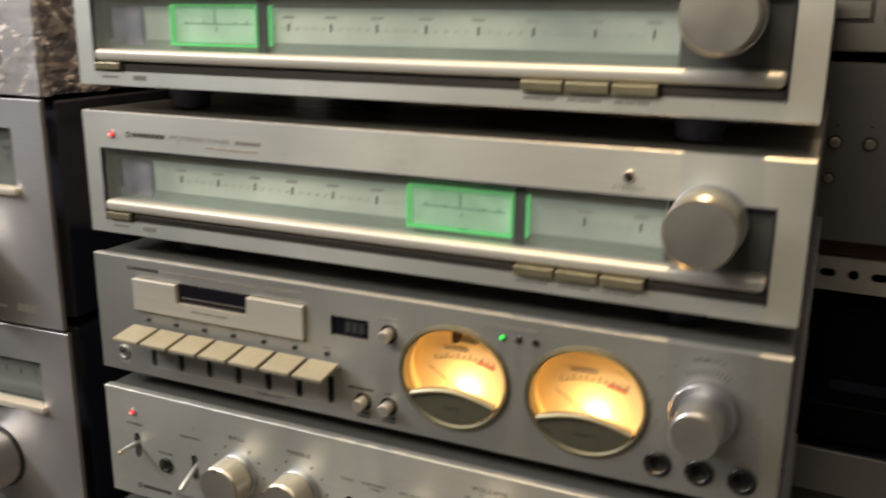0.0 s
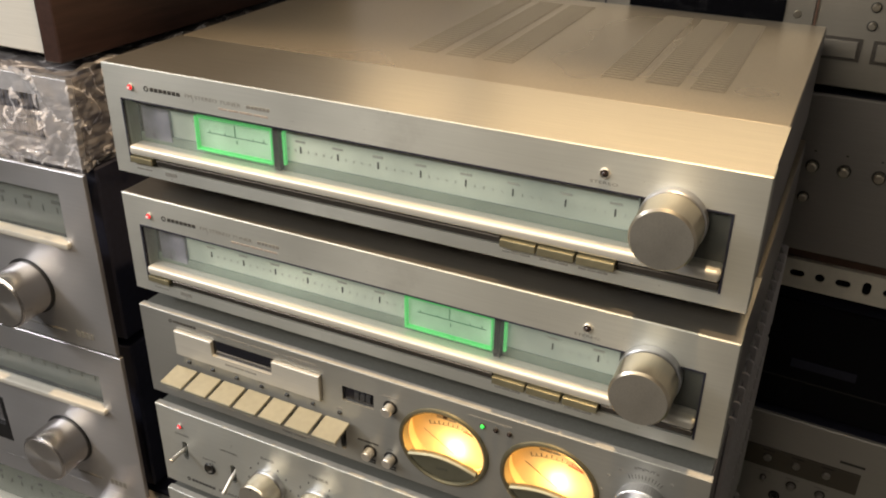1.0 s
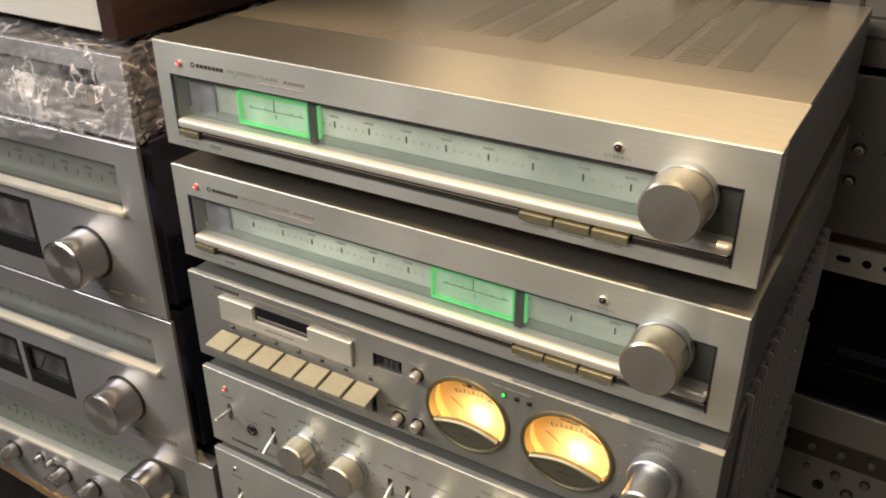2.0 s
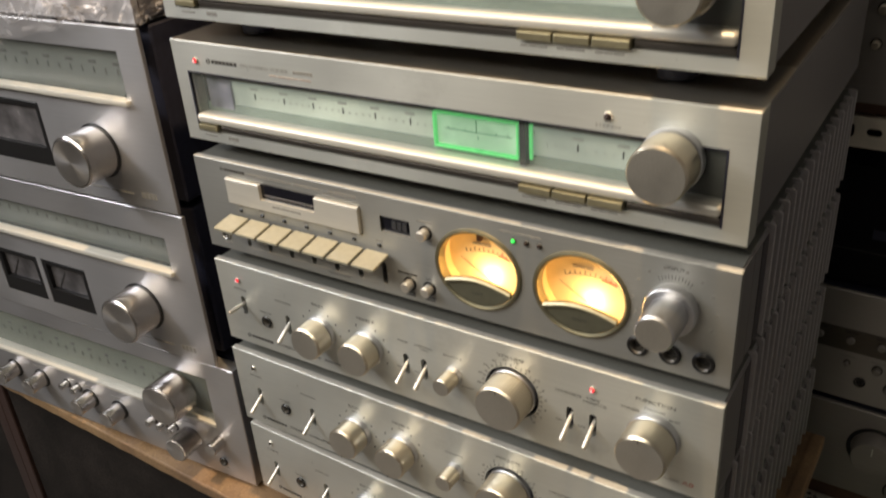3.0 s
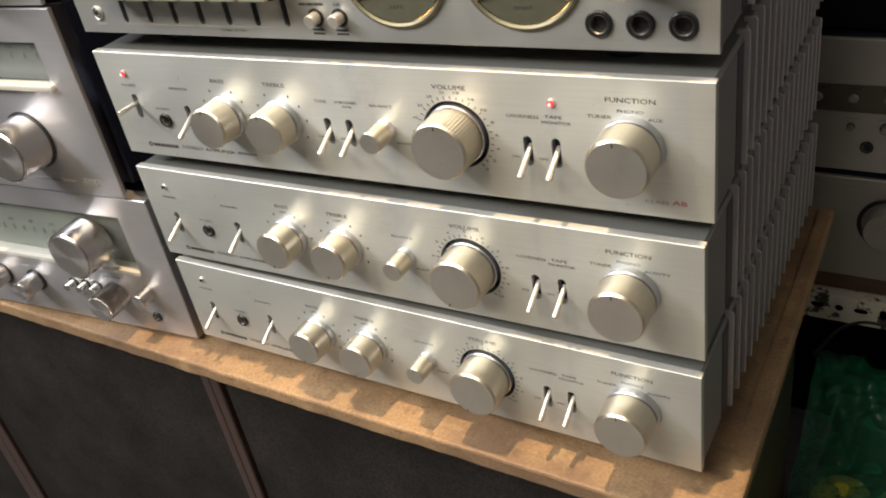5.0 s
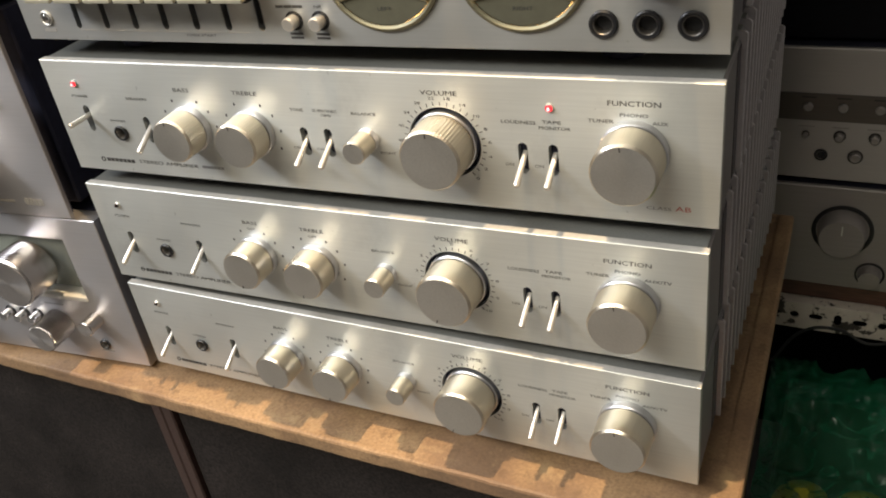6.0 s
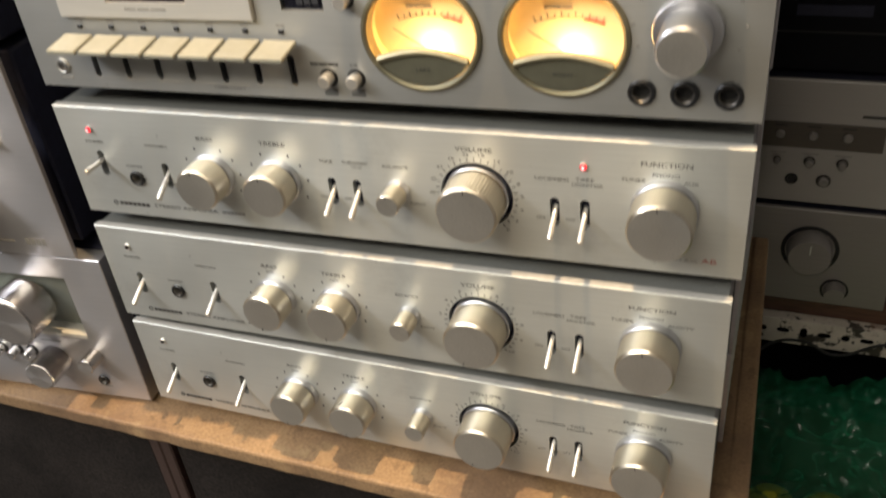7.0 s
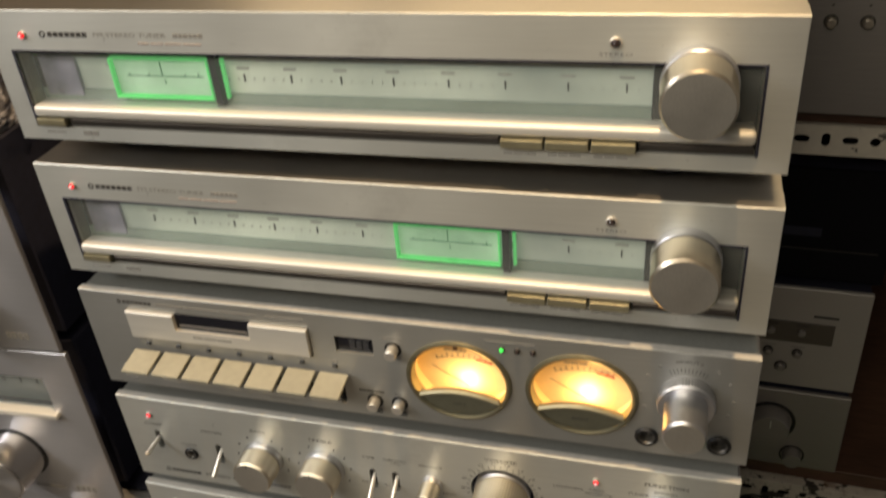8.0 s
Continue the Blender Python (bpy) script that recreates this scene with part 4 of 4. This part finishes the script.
def large_unit(name, m, h, label, category, window, meters):
    """A tall unit: dial window above, level meters and a tuning knob below. window: z0, z1; meters: (x0, x1, z0, z1) rows."""
    un = thing(name, m, label, category, "larger hi-fi units beside the stack")
    depth = 0.34
    wz0, wz1 = window
    holes = [rect2(0.02, W - 0.027, wz0, wz1)] + [rect2(*r) for r in meters]
    part("front_panel", pierced_plate(W, h, 0.0035, holes, 0.0005), ALU_COOL, un, "satin aluminium front panel")
    part("case", box(0.006, W - 0.006, 0.0190, depth, 0.002, h - 0.002, 0.0015, 1), CHASSIS, un, "dark case")
    part("panel_back", box(0.003, W - 0.003, 0.0064, 0.0070, 0.002, wz0 - 0.001), CHASSIS, un)
    dial = part("dial_plate", box(0.0202, W - 0.0272, 0.0120, 0.0185, wz0 - 0.0005, wz1 + 0.0005), DIALOFF, un, "unlit grey-green dial scale")
    for i in range(24):
        x = W - 0.045 - i * 0.0140
        part("dial_mark", box(x - 0.0004, x + 0.0004, 0.0114, 0.0121, wz0 + 0.016, wz0 + 0.021), INK, dial)
        if i % 2 == 0:
            part("dial_figure", box(x - 0.004, x + 0.004, 0.0114, 0.0121, wz0 + 0.024, wz0 + 0.0265), INK, dial)
    glass = part("dial_glass", box(0.0203, W - 0.0273, 0.0028, 0.0040, wz0 + 0.0004, wz1 - 0.0004), GLASS, un)
    glass.visible_shadow = False
    part("dial_ledge", box(0.014, W - 0.0245, -0.0045, 0.0060, wz0 - 0.0035, wz0 + 0.0015, 0.0012, 2), BAR, un, "polished ledge under the dial", smooth=True)
    for x0, x1, z0, z1 in meters:
        mt = part("level_meter", pierced_plate(x1 - x0 - 0.0006, z1 - z0 - 0.0006, 0.004, [rect2(0.0050, x1 - x0 - 0.0056, 0.017, z1 - z0 - 0.0056)], 0.0005), DARK, un, "black framed level meter")
        mt.location = (x0 + 0.0003, 0.0002, z0 + 0.0003)
        part("meter_card", box(0.0052, x1 - x0 - 0.0058, 0.0042, 0.0050, 0.0172, z1 - z0 - 0.0058), METERCARD, mt)
        part("needle", rod((0.012, 0.0036, 0.018), (0.026, 0.0036, z1 - z0 - 0.012), 0.0004, 0.0003, 6), INK, mt)
    knob(un, W - 0.077, 0.047, 0.0226, 0.030, None, collar=False, material=STEELKNOB)
    part("knob_base", lathe([(0.0242, 0.0), (0.0242, -0.0012), (0.0225, -0.0014)], W - 0.077, 0.047, 48), DARK, un)
    words(W - 0.122, W - 0.046, 0.0115, 0.0018, un, FAINT)
    for i in range(4):
        bar(W - 0.038 + i * 0.0046, W - 0.0345 + i * 0.0046, 0.0095, 0.0150, un, FAINT)
    feet(un, W, depth, 0.003)
    return un


def receiver(m):
    h, depth = 0.138, 0.34
    rc = thing("stereo_receiver", m, "silver stereo receiver with a row of small knobs under its dial", "receiver", "larger hi-fi units beside the stack")
    wx1, wz0, wz1 = W - 0.037, 0.060, 0.119
    part("front_panel", pierced_plate(W, h, 0.014, [rect2(0.02, wx1, wz0, wz1), circle2(W - 0.038, 0.0178, 0.0033, 20)], 0.0006), ALU_COOL, rc, "satin aluminium front panel")
    part("case", box(0.008, W - 0.002, 0.0190, depth, 0.002, h - 0.002, 0.0015, 1), CHASSIS, rc, "dark case")
    dial = part("dial_plate", box(0.0202, W - 0.098, 0.0125, 0.0185, wz0 + 0.004, wz1 + 0.0005), DIALLIT, rc, "dim grey-green dial scale")
    part("dark_end_plate", box(W - 0.0978, wx1 - 0.0002, 0.0125, 0.0185, wz0 + 0.004, wz1 + 0.0005), METERCOVER, rc)
    part("dial_ledge", box(0.0202, wx1 - 0.0004, -0.0008, 0.0125, wz0 + 0.0003, wz0 + 0.0045, 0.0008, 2), BAR, rc, smooth=True)
    for i in range(22):
        x = W - 0.115 - i * 0.0130
        part("dial_mark", box(x - 0.0004, x + 0.0004, 0.0119, 0.0126, wz0 + 0.022, wz0 + 0.027), DARKPLATE, dial)
        if i % 2 == 0:
            part("dial_figure", box(x - 0.0025, x + 0.0025, 0.0119, 0.0126, wz0 + 0.032, wz0 + 0.0340), METERCARD, dial)
    glass = part("dial_glass", box(0.0203, wx1 - 0.0003, 0.0028, 0.0040, wz0 + 0.005, wz1 - 0.0004), GLASS, rc)
    glass.visible_shadow = False
    knob(rc, W - 0.077, 0.0935, 0.0222, 0.028, None, collar=False, material=STEELKNOB)
    for d, z in ((0.346, 0.0400), (0.300, 0.0395), (0.2225, 0.0365), (0.1785, 0.0355)):
        knob(rc, W - d, z, 0.0094, 0.0205, None, collar=False, material=STEELKNOB)
        part("knob_base", lathe([(0.0112, 0.0), (0.0112, -0.0014), (0.0094, -0.0016)], W - d, z, 32), DARK, rc)
    for d, z in ((0.257, 0.0455), (0.239, 0.0455), (0.128, 0.0400), (0.113, 0.0402), (0.098, 0.0408)):
        push_button(rc, W - d, z, 0.0038, 0.0095)
    knob(rc, W - 0.075, 0.0365, 0.0128, 0.0245, None, ribs=0.0012, collar=False, material=STEELKNOB)
    knob(rc, W - 0.036, 0.0442, 0.0066, 0.015, None, collar=False, material=STEELKNOB)
    jack(rc, W - 0.038, 0.0178, 0.0048)
    for d, z in ((0.30, 0.0545), (0.2225, 0.0510), (0.1785, 0.0500), (0.113, 0.0490), (0.075, 0.0540)):
        words(W - d - 0.010, W - d + 0.010, z, 0.0012, rc, FAINT, (0.5,))
    bar(W - 0.044, W - 0.032, 0.0105, 0.0117, rc, FAINT)
    feet(rc, W, depth, 0.004)
    return rc


METERCARD = mat("grey_meter_card", (0.10, 0.095, 0.10), 0.25, 0.0, 0.1, 60, bump=0.0, big=40, bigvary=0.5)
DIALLIT = mat("dim_green_dial", (0.14, 0.155, 0.13), 0.4, 0.0, 0.06, 40, bump=0.0, big=12, bigvary=0.2)
receiver(side_pose(-0.014, -0.004, 0.004))
large_unit("stereo_amplifier", side_pose(-0.030, -0.008, 0.1445), 0.153, "silver amplifier with two black framed level meters", "amplifier",
           (0.0945, 0.128), [(W - 0.213, W - 0.150, 0.0175, 0.0685), (W - 0.283, W - 0.220, 0.0175, 0.0685)])
large_unit("stereo_tuner", side_pose(-0.032, -0.009, 0.3000), 0.155, "silver tuner with unlit dial and black framed meter", "tuner",
           (0.0955, 0.136), [(W - 0.262, W - 0.142, 0.0215, 0.082)])

# wrapped unit and wood-cased unit on top
wr = thing("wrapped_unit", side_pose(-0.034, -0.004, 0.4560), "boxed silver unit wrapped in clear crumpled plastic film", "wrapped unit")
part("case", box(0.004, W - 0.004, 0.006, 0.32, 0.002, 0.066, 0.002, 1), SIDEDARK, wr)
part("front_panel", pierced_plate(W - 0.006, 0.066, 0.006, [rect2(0.25, 0.385, 0.018, 0.052)]), ALU_COOL, wr).location = (0.003, 0, 0.001)
part("front_window", box(0.252, 0.389, 0.0045, 0.0056, 0.019, 0.053), DIALOFF, wr)
for i in range(9):
    part("front_slat", box(0.345 + i * 0.0045, 0.3475 + i * 0.0045, 0.002, 0.0046, 0.020, 0.052), CHASSIS, wr)


def film(parent, x0, x1, y0, y1, z0, z1, amount, label, n=(60, 44, 14), material=None, pitch=55):
    """A crumpled clear film that lies close round a box."""
    bm = bmesh.new()
    nx, ny, nz = n
    quads = [((x0, y0, z0), (x1 - x0, 0, 0), (0, 0, z1 - z0), nx, nz), ((x1, y0, z0), (0, y1 - y0, 0), (0, 0, z1 - z0), ny, nz),
             ((x0, y0, z1), (x1 - x0, 0, 0), (0, y1 - y0, 0), nx, ny)]
    for o, u, v, a, b in quads:
        o, u, v = Vector(o), Vector(u), Vector(v)
        grid = [[bm.verts.new(o + u * (i / a) + v * (j / b)) for j in range(b + 1)] for i in range(a + 1)]
        for i in range(a):
            for j in range(b):
                bm.faces.new((grid[i][j], grid[i + 1][j], grid[i + 1][j + 1], grid[i][j + 1]))
    bmesh.ops.remove_doubles(bm, verts=bm.verts, dist=1e-5)
    c = Vector(((x0 + x1) / 2, (y0 + y1) / 2, (z0 + z1) / 2))
    for v in bm.verts:
        p = v.co * pitch
        f = abs(noise.noise(p + Vector((3.1, 0, 7)))) + 0.6 * abs(noise.noise(p * 2.3))
        d = (v.co - c)
        d = Vector((math.copysign(1, d.x) if abs(v.co.x - x1) < 1e-4 or abs(v.co.x - x0) < 1e-4 else 0, -1 if abs(v.co.y - y0) < 1e-4 else 0, 1 if abs(v.co.z - z1) < 1e-4 else 0))
        v.co += d * amount * f + Vector((0, 0, 0.25 * amount * noise.noise(p * 0.5)))
    return part("plastic_film", bm, material or WRAP, parent, label, smooth=material is not None)


film(wr, 0.0, W, -0.002, 0.322, 0.001, 0.070, 0.006, "clear crumpled plastic film", (150, 100, 30), None, 60)
# loose flap of the film that hangs down over the unit below
bm = bmesh.new()
cells = [[bm.verts.new((0.05 + 0.355 * i / 60, -0.009 - 0.010 * math.sin(3 * j / 16) + 0.005 * noise.noise(Vector((i * 0.35, j * 0.4, 2))) + 0.003 * noise.noise(Vector((i * 0.9, j * 0.9, 5))),
                        0.045 - (0.030 + 0.075 * max(0.0, 1 - i / 56) ** 0.7 + 0.006 * noise.noise(Vector((i * 0.3, 9, 0)))) * j / 16)) for j in range(17)] for i in range(61)]
for i in range(60):
    for j in range(16):
        bm.faces.new((cells[i][j], cells[i + 1][j], cells[i + 1][j + 1], cells[i][j + 1]))
part("film_flap", bm, WRAP, wr, "hanging flap of clear film", smooth=True)

wc = thing("wood_cased_unit", side_pose(-0.0385, -0.001, 0.5335, 1.5), "silver hi-fi unit in a walnut wooden case", "receiver")
part("front_panel", box(0.017, W - 0.017, 0.001, 0.008, 0.004, 0.130, 0.001, 1), CREAMPANEL, wc, "pale cream aluminium front panel")
for x0 in (0.0, W - 0.0165):
    part("wood_side", box(x0, x0 + 0.0165, -0.002, 0.372, 0.0, 0.135, 0.0015, 2), WALNUT, wc, "walnut side panel")
part("case_body", box(0.0168, W - 0.0168, 0.0085, 0.368, 0.003, 0.131), CHASSIS, wc)
for y in (0.14, 0.31):
    bm = lathe([(0.0, 0.0), (0.005, 0.0), (0.0052, 0.0012), (0.004, 0.0014), (0.0, 0.0006)], 0, 0, 20)
    bmesh.ops.transform(bm, matrix=Matrix.Translation((W + 0.0012, y, 0.045)) @ Matrix.Rotation(radians(90), 4, "Z"), verts=bm.verts)
    part("side_screw", bm, DARK, wc)

# ---------------------------------------------------------------- rack with more units behind
RX0, RX1 = 0.02, 1.05


def slotted_rail(x0, x1, y, z0, z1, label, paint):
    """Folded steel angle with a row of alternate slots."""
    h = z1 - z0
    holes, x, k = [], 0.012, 0
    while x < x1 - x0 - 0.02:
        if k % 4 == 2:
            holes.append(slot2(x, h * 0.52, 0.0072, 0.0135))
        elif k % 4 == 0:
            holes.append(circle2(x, h * 0.52, 0.0044, 16))
        else:
            holes.append([(x + (q - h * 0.52), h * 0.52 + (p - x)) for p, q in slot2(x, h * 0.52, 0.0072, 0.0135)])
        x += 0.0205
        k += 1
    ra = thing("slotted_steel_rail", pose(x0, y, z0), label, "shelf rail", "rack rails")
    part("web", pierced_plate(x1 - x0, h, 0.0022, holes, 0.0003), paint, ra)
    part("flange", box(0, x1 - x0, 0.0024, 0.036, h - 0.0024, h - 0.0002), paint, ra)
    return ra


def rack_board(z0, z1, label):
    return tagged(part("rack_shelf_board", box(RX0, RX1, 0.412, 0.86, z0, z1, 0.001, 1), BROWNBOARD), label, "shelf", "rack shelf boards")


slotted_rail(RX0, RX1, 0.4080, 0.2830, 0.3130, "cream slotted steel rack rail with few chips", RAILCLEAN)
rack_board(0.3135, 0.330, "dark brown wooden rack shelf board")
slotted_rail(RX0, RX1, 0.4000, -0.1680, -0.1360, "rusty chipped cream slotted steel rack rail", RAIL)
rack_board(-0.1355, -0.1158, "dark brown wooden rack shelf board at the bottom")
for x in (0.03, 1.02):
    tagged(part("rack_post", box(x, x + 0.03, 0.446, 0.476, -0.75, 1.0, 0.001, 1), RAIL), "cream painted steel rack post", "rack post", "rack posts")


def rack_unit(name, x0, x1, y, z0, z1, label, category, material, depth=0.33):
    un = thing(name, pose(x0, y, z0), label, category)
    w, h = x1 - x0, z1 - z0
    part("front_panel", box(0, w, 0.0, 0.006, 0.0, h, 0.0012, 1), material, un, "brushed aluminium front panel")
    part("case", box(0.002, w - 0.002, 0.0062, depth, 0.001, h - 0.001, 0.001, 1), CHASSIS, un)
    return un


def small_knob(un, x, z, r, l, material=None):
    k = part("small_knob", lathe([(r, 0.0), (r, -l + 0.0010), (r * 0.75, -l), (0, -l)], x, z, 24), material or KNOB, un, smooth=True)
    part("knob_ring", lathe([(r * 1.4, 0.0), (r * 1.4, -0.0007), (r * 1.05, -0.0009), (r * 1.02, -0.0002)], x, z, 24), DARKPLATE, k)


# lower pair
r2 = rack_unit("rack_amplifier", 0.134, 0.554, 0.4085, -0.1155, -0.004, "bronze-grey amplifier with large volume knob on the rack", "amplifier", AMPBRONZE)
part("knob_recess", lathe([(0.0275, 0.0), (0.0275, -0.0008), (0.0255, -0.0012), (0.0235, -0.0004)], 0.342, 0.0655, 48), DARK, r2)
kn = part("volume_knob", lathe([(0.0225, 0.0), (0.0205, -0.016), (0.0195, -0.0175), (0.0, -0.0175)], 0.342, 0.0655, 48), AMPBRONZE, r2, "bronze volume knob", smooth=True)
part("pointer_mark", box(0.3415, 0.3425, -0.0180, -0.0172, 0.0705, 0.0805), ALU, kn)
part("knob_recess", lathe([(0.0135, 0.0), (0.0135, -0.0008), (0.0115, -0.0004)], 0.371, 0.0190, 32), DARK, r2)
part("small_knob", lathe([(0.0105, 0.0), (0.0095, -0.012), (0.0, -0.0125)], 0.371, 0.0190, 32), AMPBRONZE, r2, smooth=True)
r1 = rack_unit("rack_deck", 0.134, 0.554, 0.4130, 0.001, 0.130, "silver rack deck with grey button strip and small jacks", "cassette deck", DECKSILVER)
part("button_strip", box(0.02, 0.390, -0.0012, -0.0001, 0.0605, 0.0865), RACKDARK, r1, "grey strip for buttons")
for x in (0.240, 0.270, 0.300, 0.329, 0.359):
    small_knob(r1, x, 0.0740, 0.0042, 0.004, AMPBRONZE)
    bar(x - 0.006, x + 0.006, 0.0825, 0.0838, r1, INK, y=-0.0014)
for x, r in ((0.300, 0.0024), (0.329, 0.0038), (0.358, 0.0038)):
    small_knob(r1, x, 0.0460, r, 0.007, AMPBRONZE)
    bar(x - 0.007, x + 0.007, 0.0535, 0.0546, r1, FAINT)
jack(r1, 0.315, 0.0260, 0.0058, deep=False)
small_knob(r1, 0.344, 0.0262, 0.0048, 0.005, AMPBRONZE)
part("badge_bar", box(0.368, 0.392, -0.0004, 0.0001, 0.0945, 0.0972), INK, r1)

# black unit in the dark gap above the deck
dark_unit = rack_unit("rack_receiver", 0.134, 0.56, 0.4250, 0.1340, 0.2600, "black hi-fi unit with a faint grey strip on the rack", "receiver", GAPBLACK)
part("label_strip", box(0.300, 0.362, -0.0010, -0.0001, 0.052, 0.062), CHASSIS, dark_unit, "faint grey strip")
part("front_groove", box(0.01, 0.416, -0.0008, -0.0001, 0.036, 0.038), DARK, dark_unit)
feet(dark_unit, 0.426, 0.33, 0.0045)

# unit with many small knobs under plastic film
n1 = rack_unit("rack_mixer", 0.20, 0.64, 0.392, 0.3305, 0.4780, "grey metal unit with small chrome knobs under clear film", "mixer", AMPBRONZE)
for x in (0.215, 0.241, 0.269, 0.297, 0.325, 0.353):
    small_knob(n1, x, 0.083, 0.0042, 0.007)
    bar(x - 0.001, x + 0.001, 0.0960, 0.0975, n1, INK)
small_knob(n1, 0.213, 0.053, 0.0036, 0.006)
film(n1, -0.001, 0.441, -0.003, 0.331, 0.001, 0.1475, 0.004, "clear plastic film", (60, 30, 24), THINWRAP)

# upper unit with black display
up = rack_unit("rack_player", 0.066, 0.62, 0.390, 0.4860, 0.5960, "silver disc player with black display and small buttons under clear film", "disc player", RACKSILVER)
part("display_surround", box(0.148, 0.325, -0.0016, -0.0001, 0.004, 0.105, 0.0004, 1), RACKSILVER, up)
part("display", box(0.170, 0.302, -0.0030, -0.0016, 0.048, 0.088), DISPLAY, up, "black display window")
part("panel_gap", box(0.1465, 0.1480, -0.0018, 0.0, 0.002, 0.107), CHASSIS, up)
part("panel_gap", box(0.3255, 0.3275, -0.0018, 0.0, 0.002, 0.107), BROWNBOARD, up)
for x in (0.104, 0.1185, 0.133):
    small_knob(up, x, 0.0515, 0.0028, 0.004)
part("power_key", box(0.012, 0.034, -0.0030, -0.0001, 0.067, 0.081, 0.0008, 1), METERCOVER, up)
small_knob(up, 0.159, 0.056, 0.0032, 0.003)
small_knob(up, 0.312, 0.056, 0.0032, 0.003)
for i in range(4):
    for j in range(3):
        small_knob(up, 0.370 + i * 0.016, 0.083 - j * 0.015, 0.0030, 0.004)
for x0, x1 in ((0.330, 0.366), (0.374, 0.424), (0.432, 0.482)):
    k = part("transport_key_frame", box(x0, x1, -0.0012, -0.0001, 0.0230, 0.0420), RACKDARK, up)
    part("transport_key", box(x0 + 0.003, x1 - 0.003, -0.0032, -0.0013, 0.0255, 0.0395, 0.0006, 1), RACKSILVER, k)
film(up, -0.002, 0.556, -0.005, 0.331, 0.001, 0.112, 0.003, "clear plastic film", (60, 30, 20), THINWRAP)
# added sheet whose near-black colour stands for the unlit depth behind the rack
tagged(part("rack_shade_board", box(RX0, RX1, 0.865, 0.875, -0.75, 0.66), GAPBLACK), "near-black board added behind the rack for its deep shade", "back board")
# dark items behind the wood-cased unit
bx = thing("storage_box", pose(-0.13, 0.46, 0.3305), "grey plastic box standing on the rack shelf", "box")
part("box_body", box(0.0, 0.18, 0.0, 0.3, 0.0, 0.31, 0.004, 2), SIDE, bx)
tagged(part("rack_shelf_board", box(-0.6, RX0 - 0.002, 0.412, 0.86, 0.3135, 0.330, 0.001, 1), BROWNBOARD), "dark brown wooden rack shelf board", "shelf", "rack shelf boards")

# ---------------------------------------------------------------- green bags of round fruit below the rack
crate = thing("wooden_crate", pose(0.424, 0.02, -0.75), "rough brown wooden crate under the green bags", "crate")
part("crate_body", box(0.012, 0.80, 0.02, 0.56, 0.0, 0.36, 0.004, 1), CARD, crate)
random.seed(4)
fruit_mesh = None
for i in range(26):
    bmf = bmesh.new()
    if fruit_mesh is None:
        bmesh.ops.create_icosphere(bmf, subdivisions=3, radius=0.034)
        for v in bmf.verts:
            v.co *= 1 + 0.05 * noise.noise(v.co * 40)
            v.co.z *= 0.92
        fruit_mesh = bpy.data.meshes.new("fruit")
        bmf.to_mesh(fruit_mesh)
        for p in fruit_mesh.polygons:
            p.use_smooth = True
        fruit_mesh.materials.append(LIME)
    bmf.free()
    ob = new("fruit", fruit_mesh)
    ob.location = (0.468 + 0.072 * (i % 7) + random.uniform(-0.008, 0.008), 0.10 + 0.075 * (i // 7) + random.uniform(-0.008, 0.008), -0.3570 + random.uniform(0, 0.002))
    ob.rotation_euler = (random.uniform(0, 6), random.uniform(0, 6), random.uniform(0, 6))
    tagged(ob, "yellow-green round fruit under green plastic film", "fruit", "fruit in the green bag")

bm = bmesh.new()
N = 170
grid = []
for i in range(N + 1):
    row = []
    for j in range(N + 1):
        x, y = 0.4235 + 0.62 * i / N, 0.030 + 0.53 * j / N
        p = Vector((x * 9, y * 9, 0.3))
        rise = max(0.0, 1 - abs(y - 0.425 - 0.02 * noise.noise(Vector((x * 14, 3.0, 0)))) / 0.075)
        z = -0.330 + 0.078 * math.sin(1.5708 * rise) - max(0.0, y - 0.45) * 0.6 + 0.022 * noise.noise(p) + 0.020 * abs(noise.noise(p * 2.3)) + 0.014 * abs(noise.noise(p * 4.6)) + 0.012 * abs(noise.noise(p * 9)) + 0.006 * abs(noise.noise(p * 21))
        edge = min(j, N - i, N - j) / N
        if edge < 0.06:
            z -= (0.06 - edge) * 1.2
        row.append(bm.verts.new((x, y, z)))
    grid.append(row)
for i in range(N):
    for j in range(N):
        bm.faces.new((grid[i][j], grid[i + 1][j], grid[i + 1][j + 1], grid[i][j + 1]))
tagged(part("plastic_bag", bm, GREENBAG, None, smooth=True), "crumpled shiny green plastic bag over round fruit", "plastic bag")

# thin black cable hanging along the lower rail
cu = bpy.data.curves.new("cable", "CURVE")
cu.dimensions, cu.bevel_depth, cu.bevel_resolution = "3D", 0.0016, 2
sp = cu.splines.new("BEZIER")
pts = [(0.425, 0.385, -0.205), (0.455, 0.392, -0.163), (0.485, 0.394, -0.158), (0.515, 0.394, -0.170), (0.56, 0.394, -0.147), (0.66, 0.394, -0.132)]
sp.bezier_points.add(len(pts) - 1)
for bp, p in zip(sp.bezier_points, pts):
    bp.co, bp.handle_left_type, bp.handle_right_type = p, "AUTO", "AUTO"
tmp = bpy.data.objects.new("cable_source", cu)
me = bpy.data.meshes.new_from_object(tmp)
bpy.data.objects.remove(tmp)
me.materials.clear()
me.materials.append(RUBBER)
tagged(new("cable", me), "thin black cable looped along the rack rail", "cable")
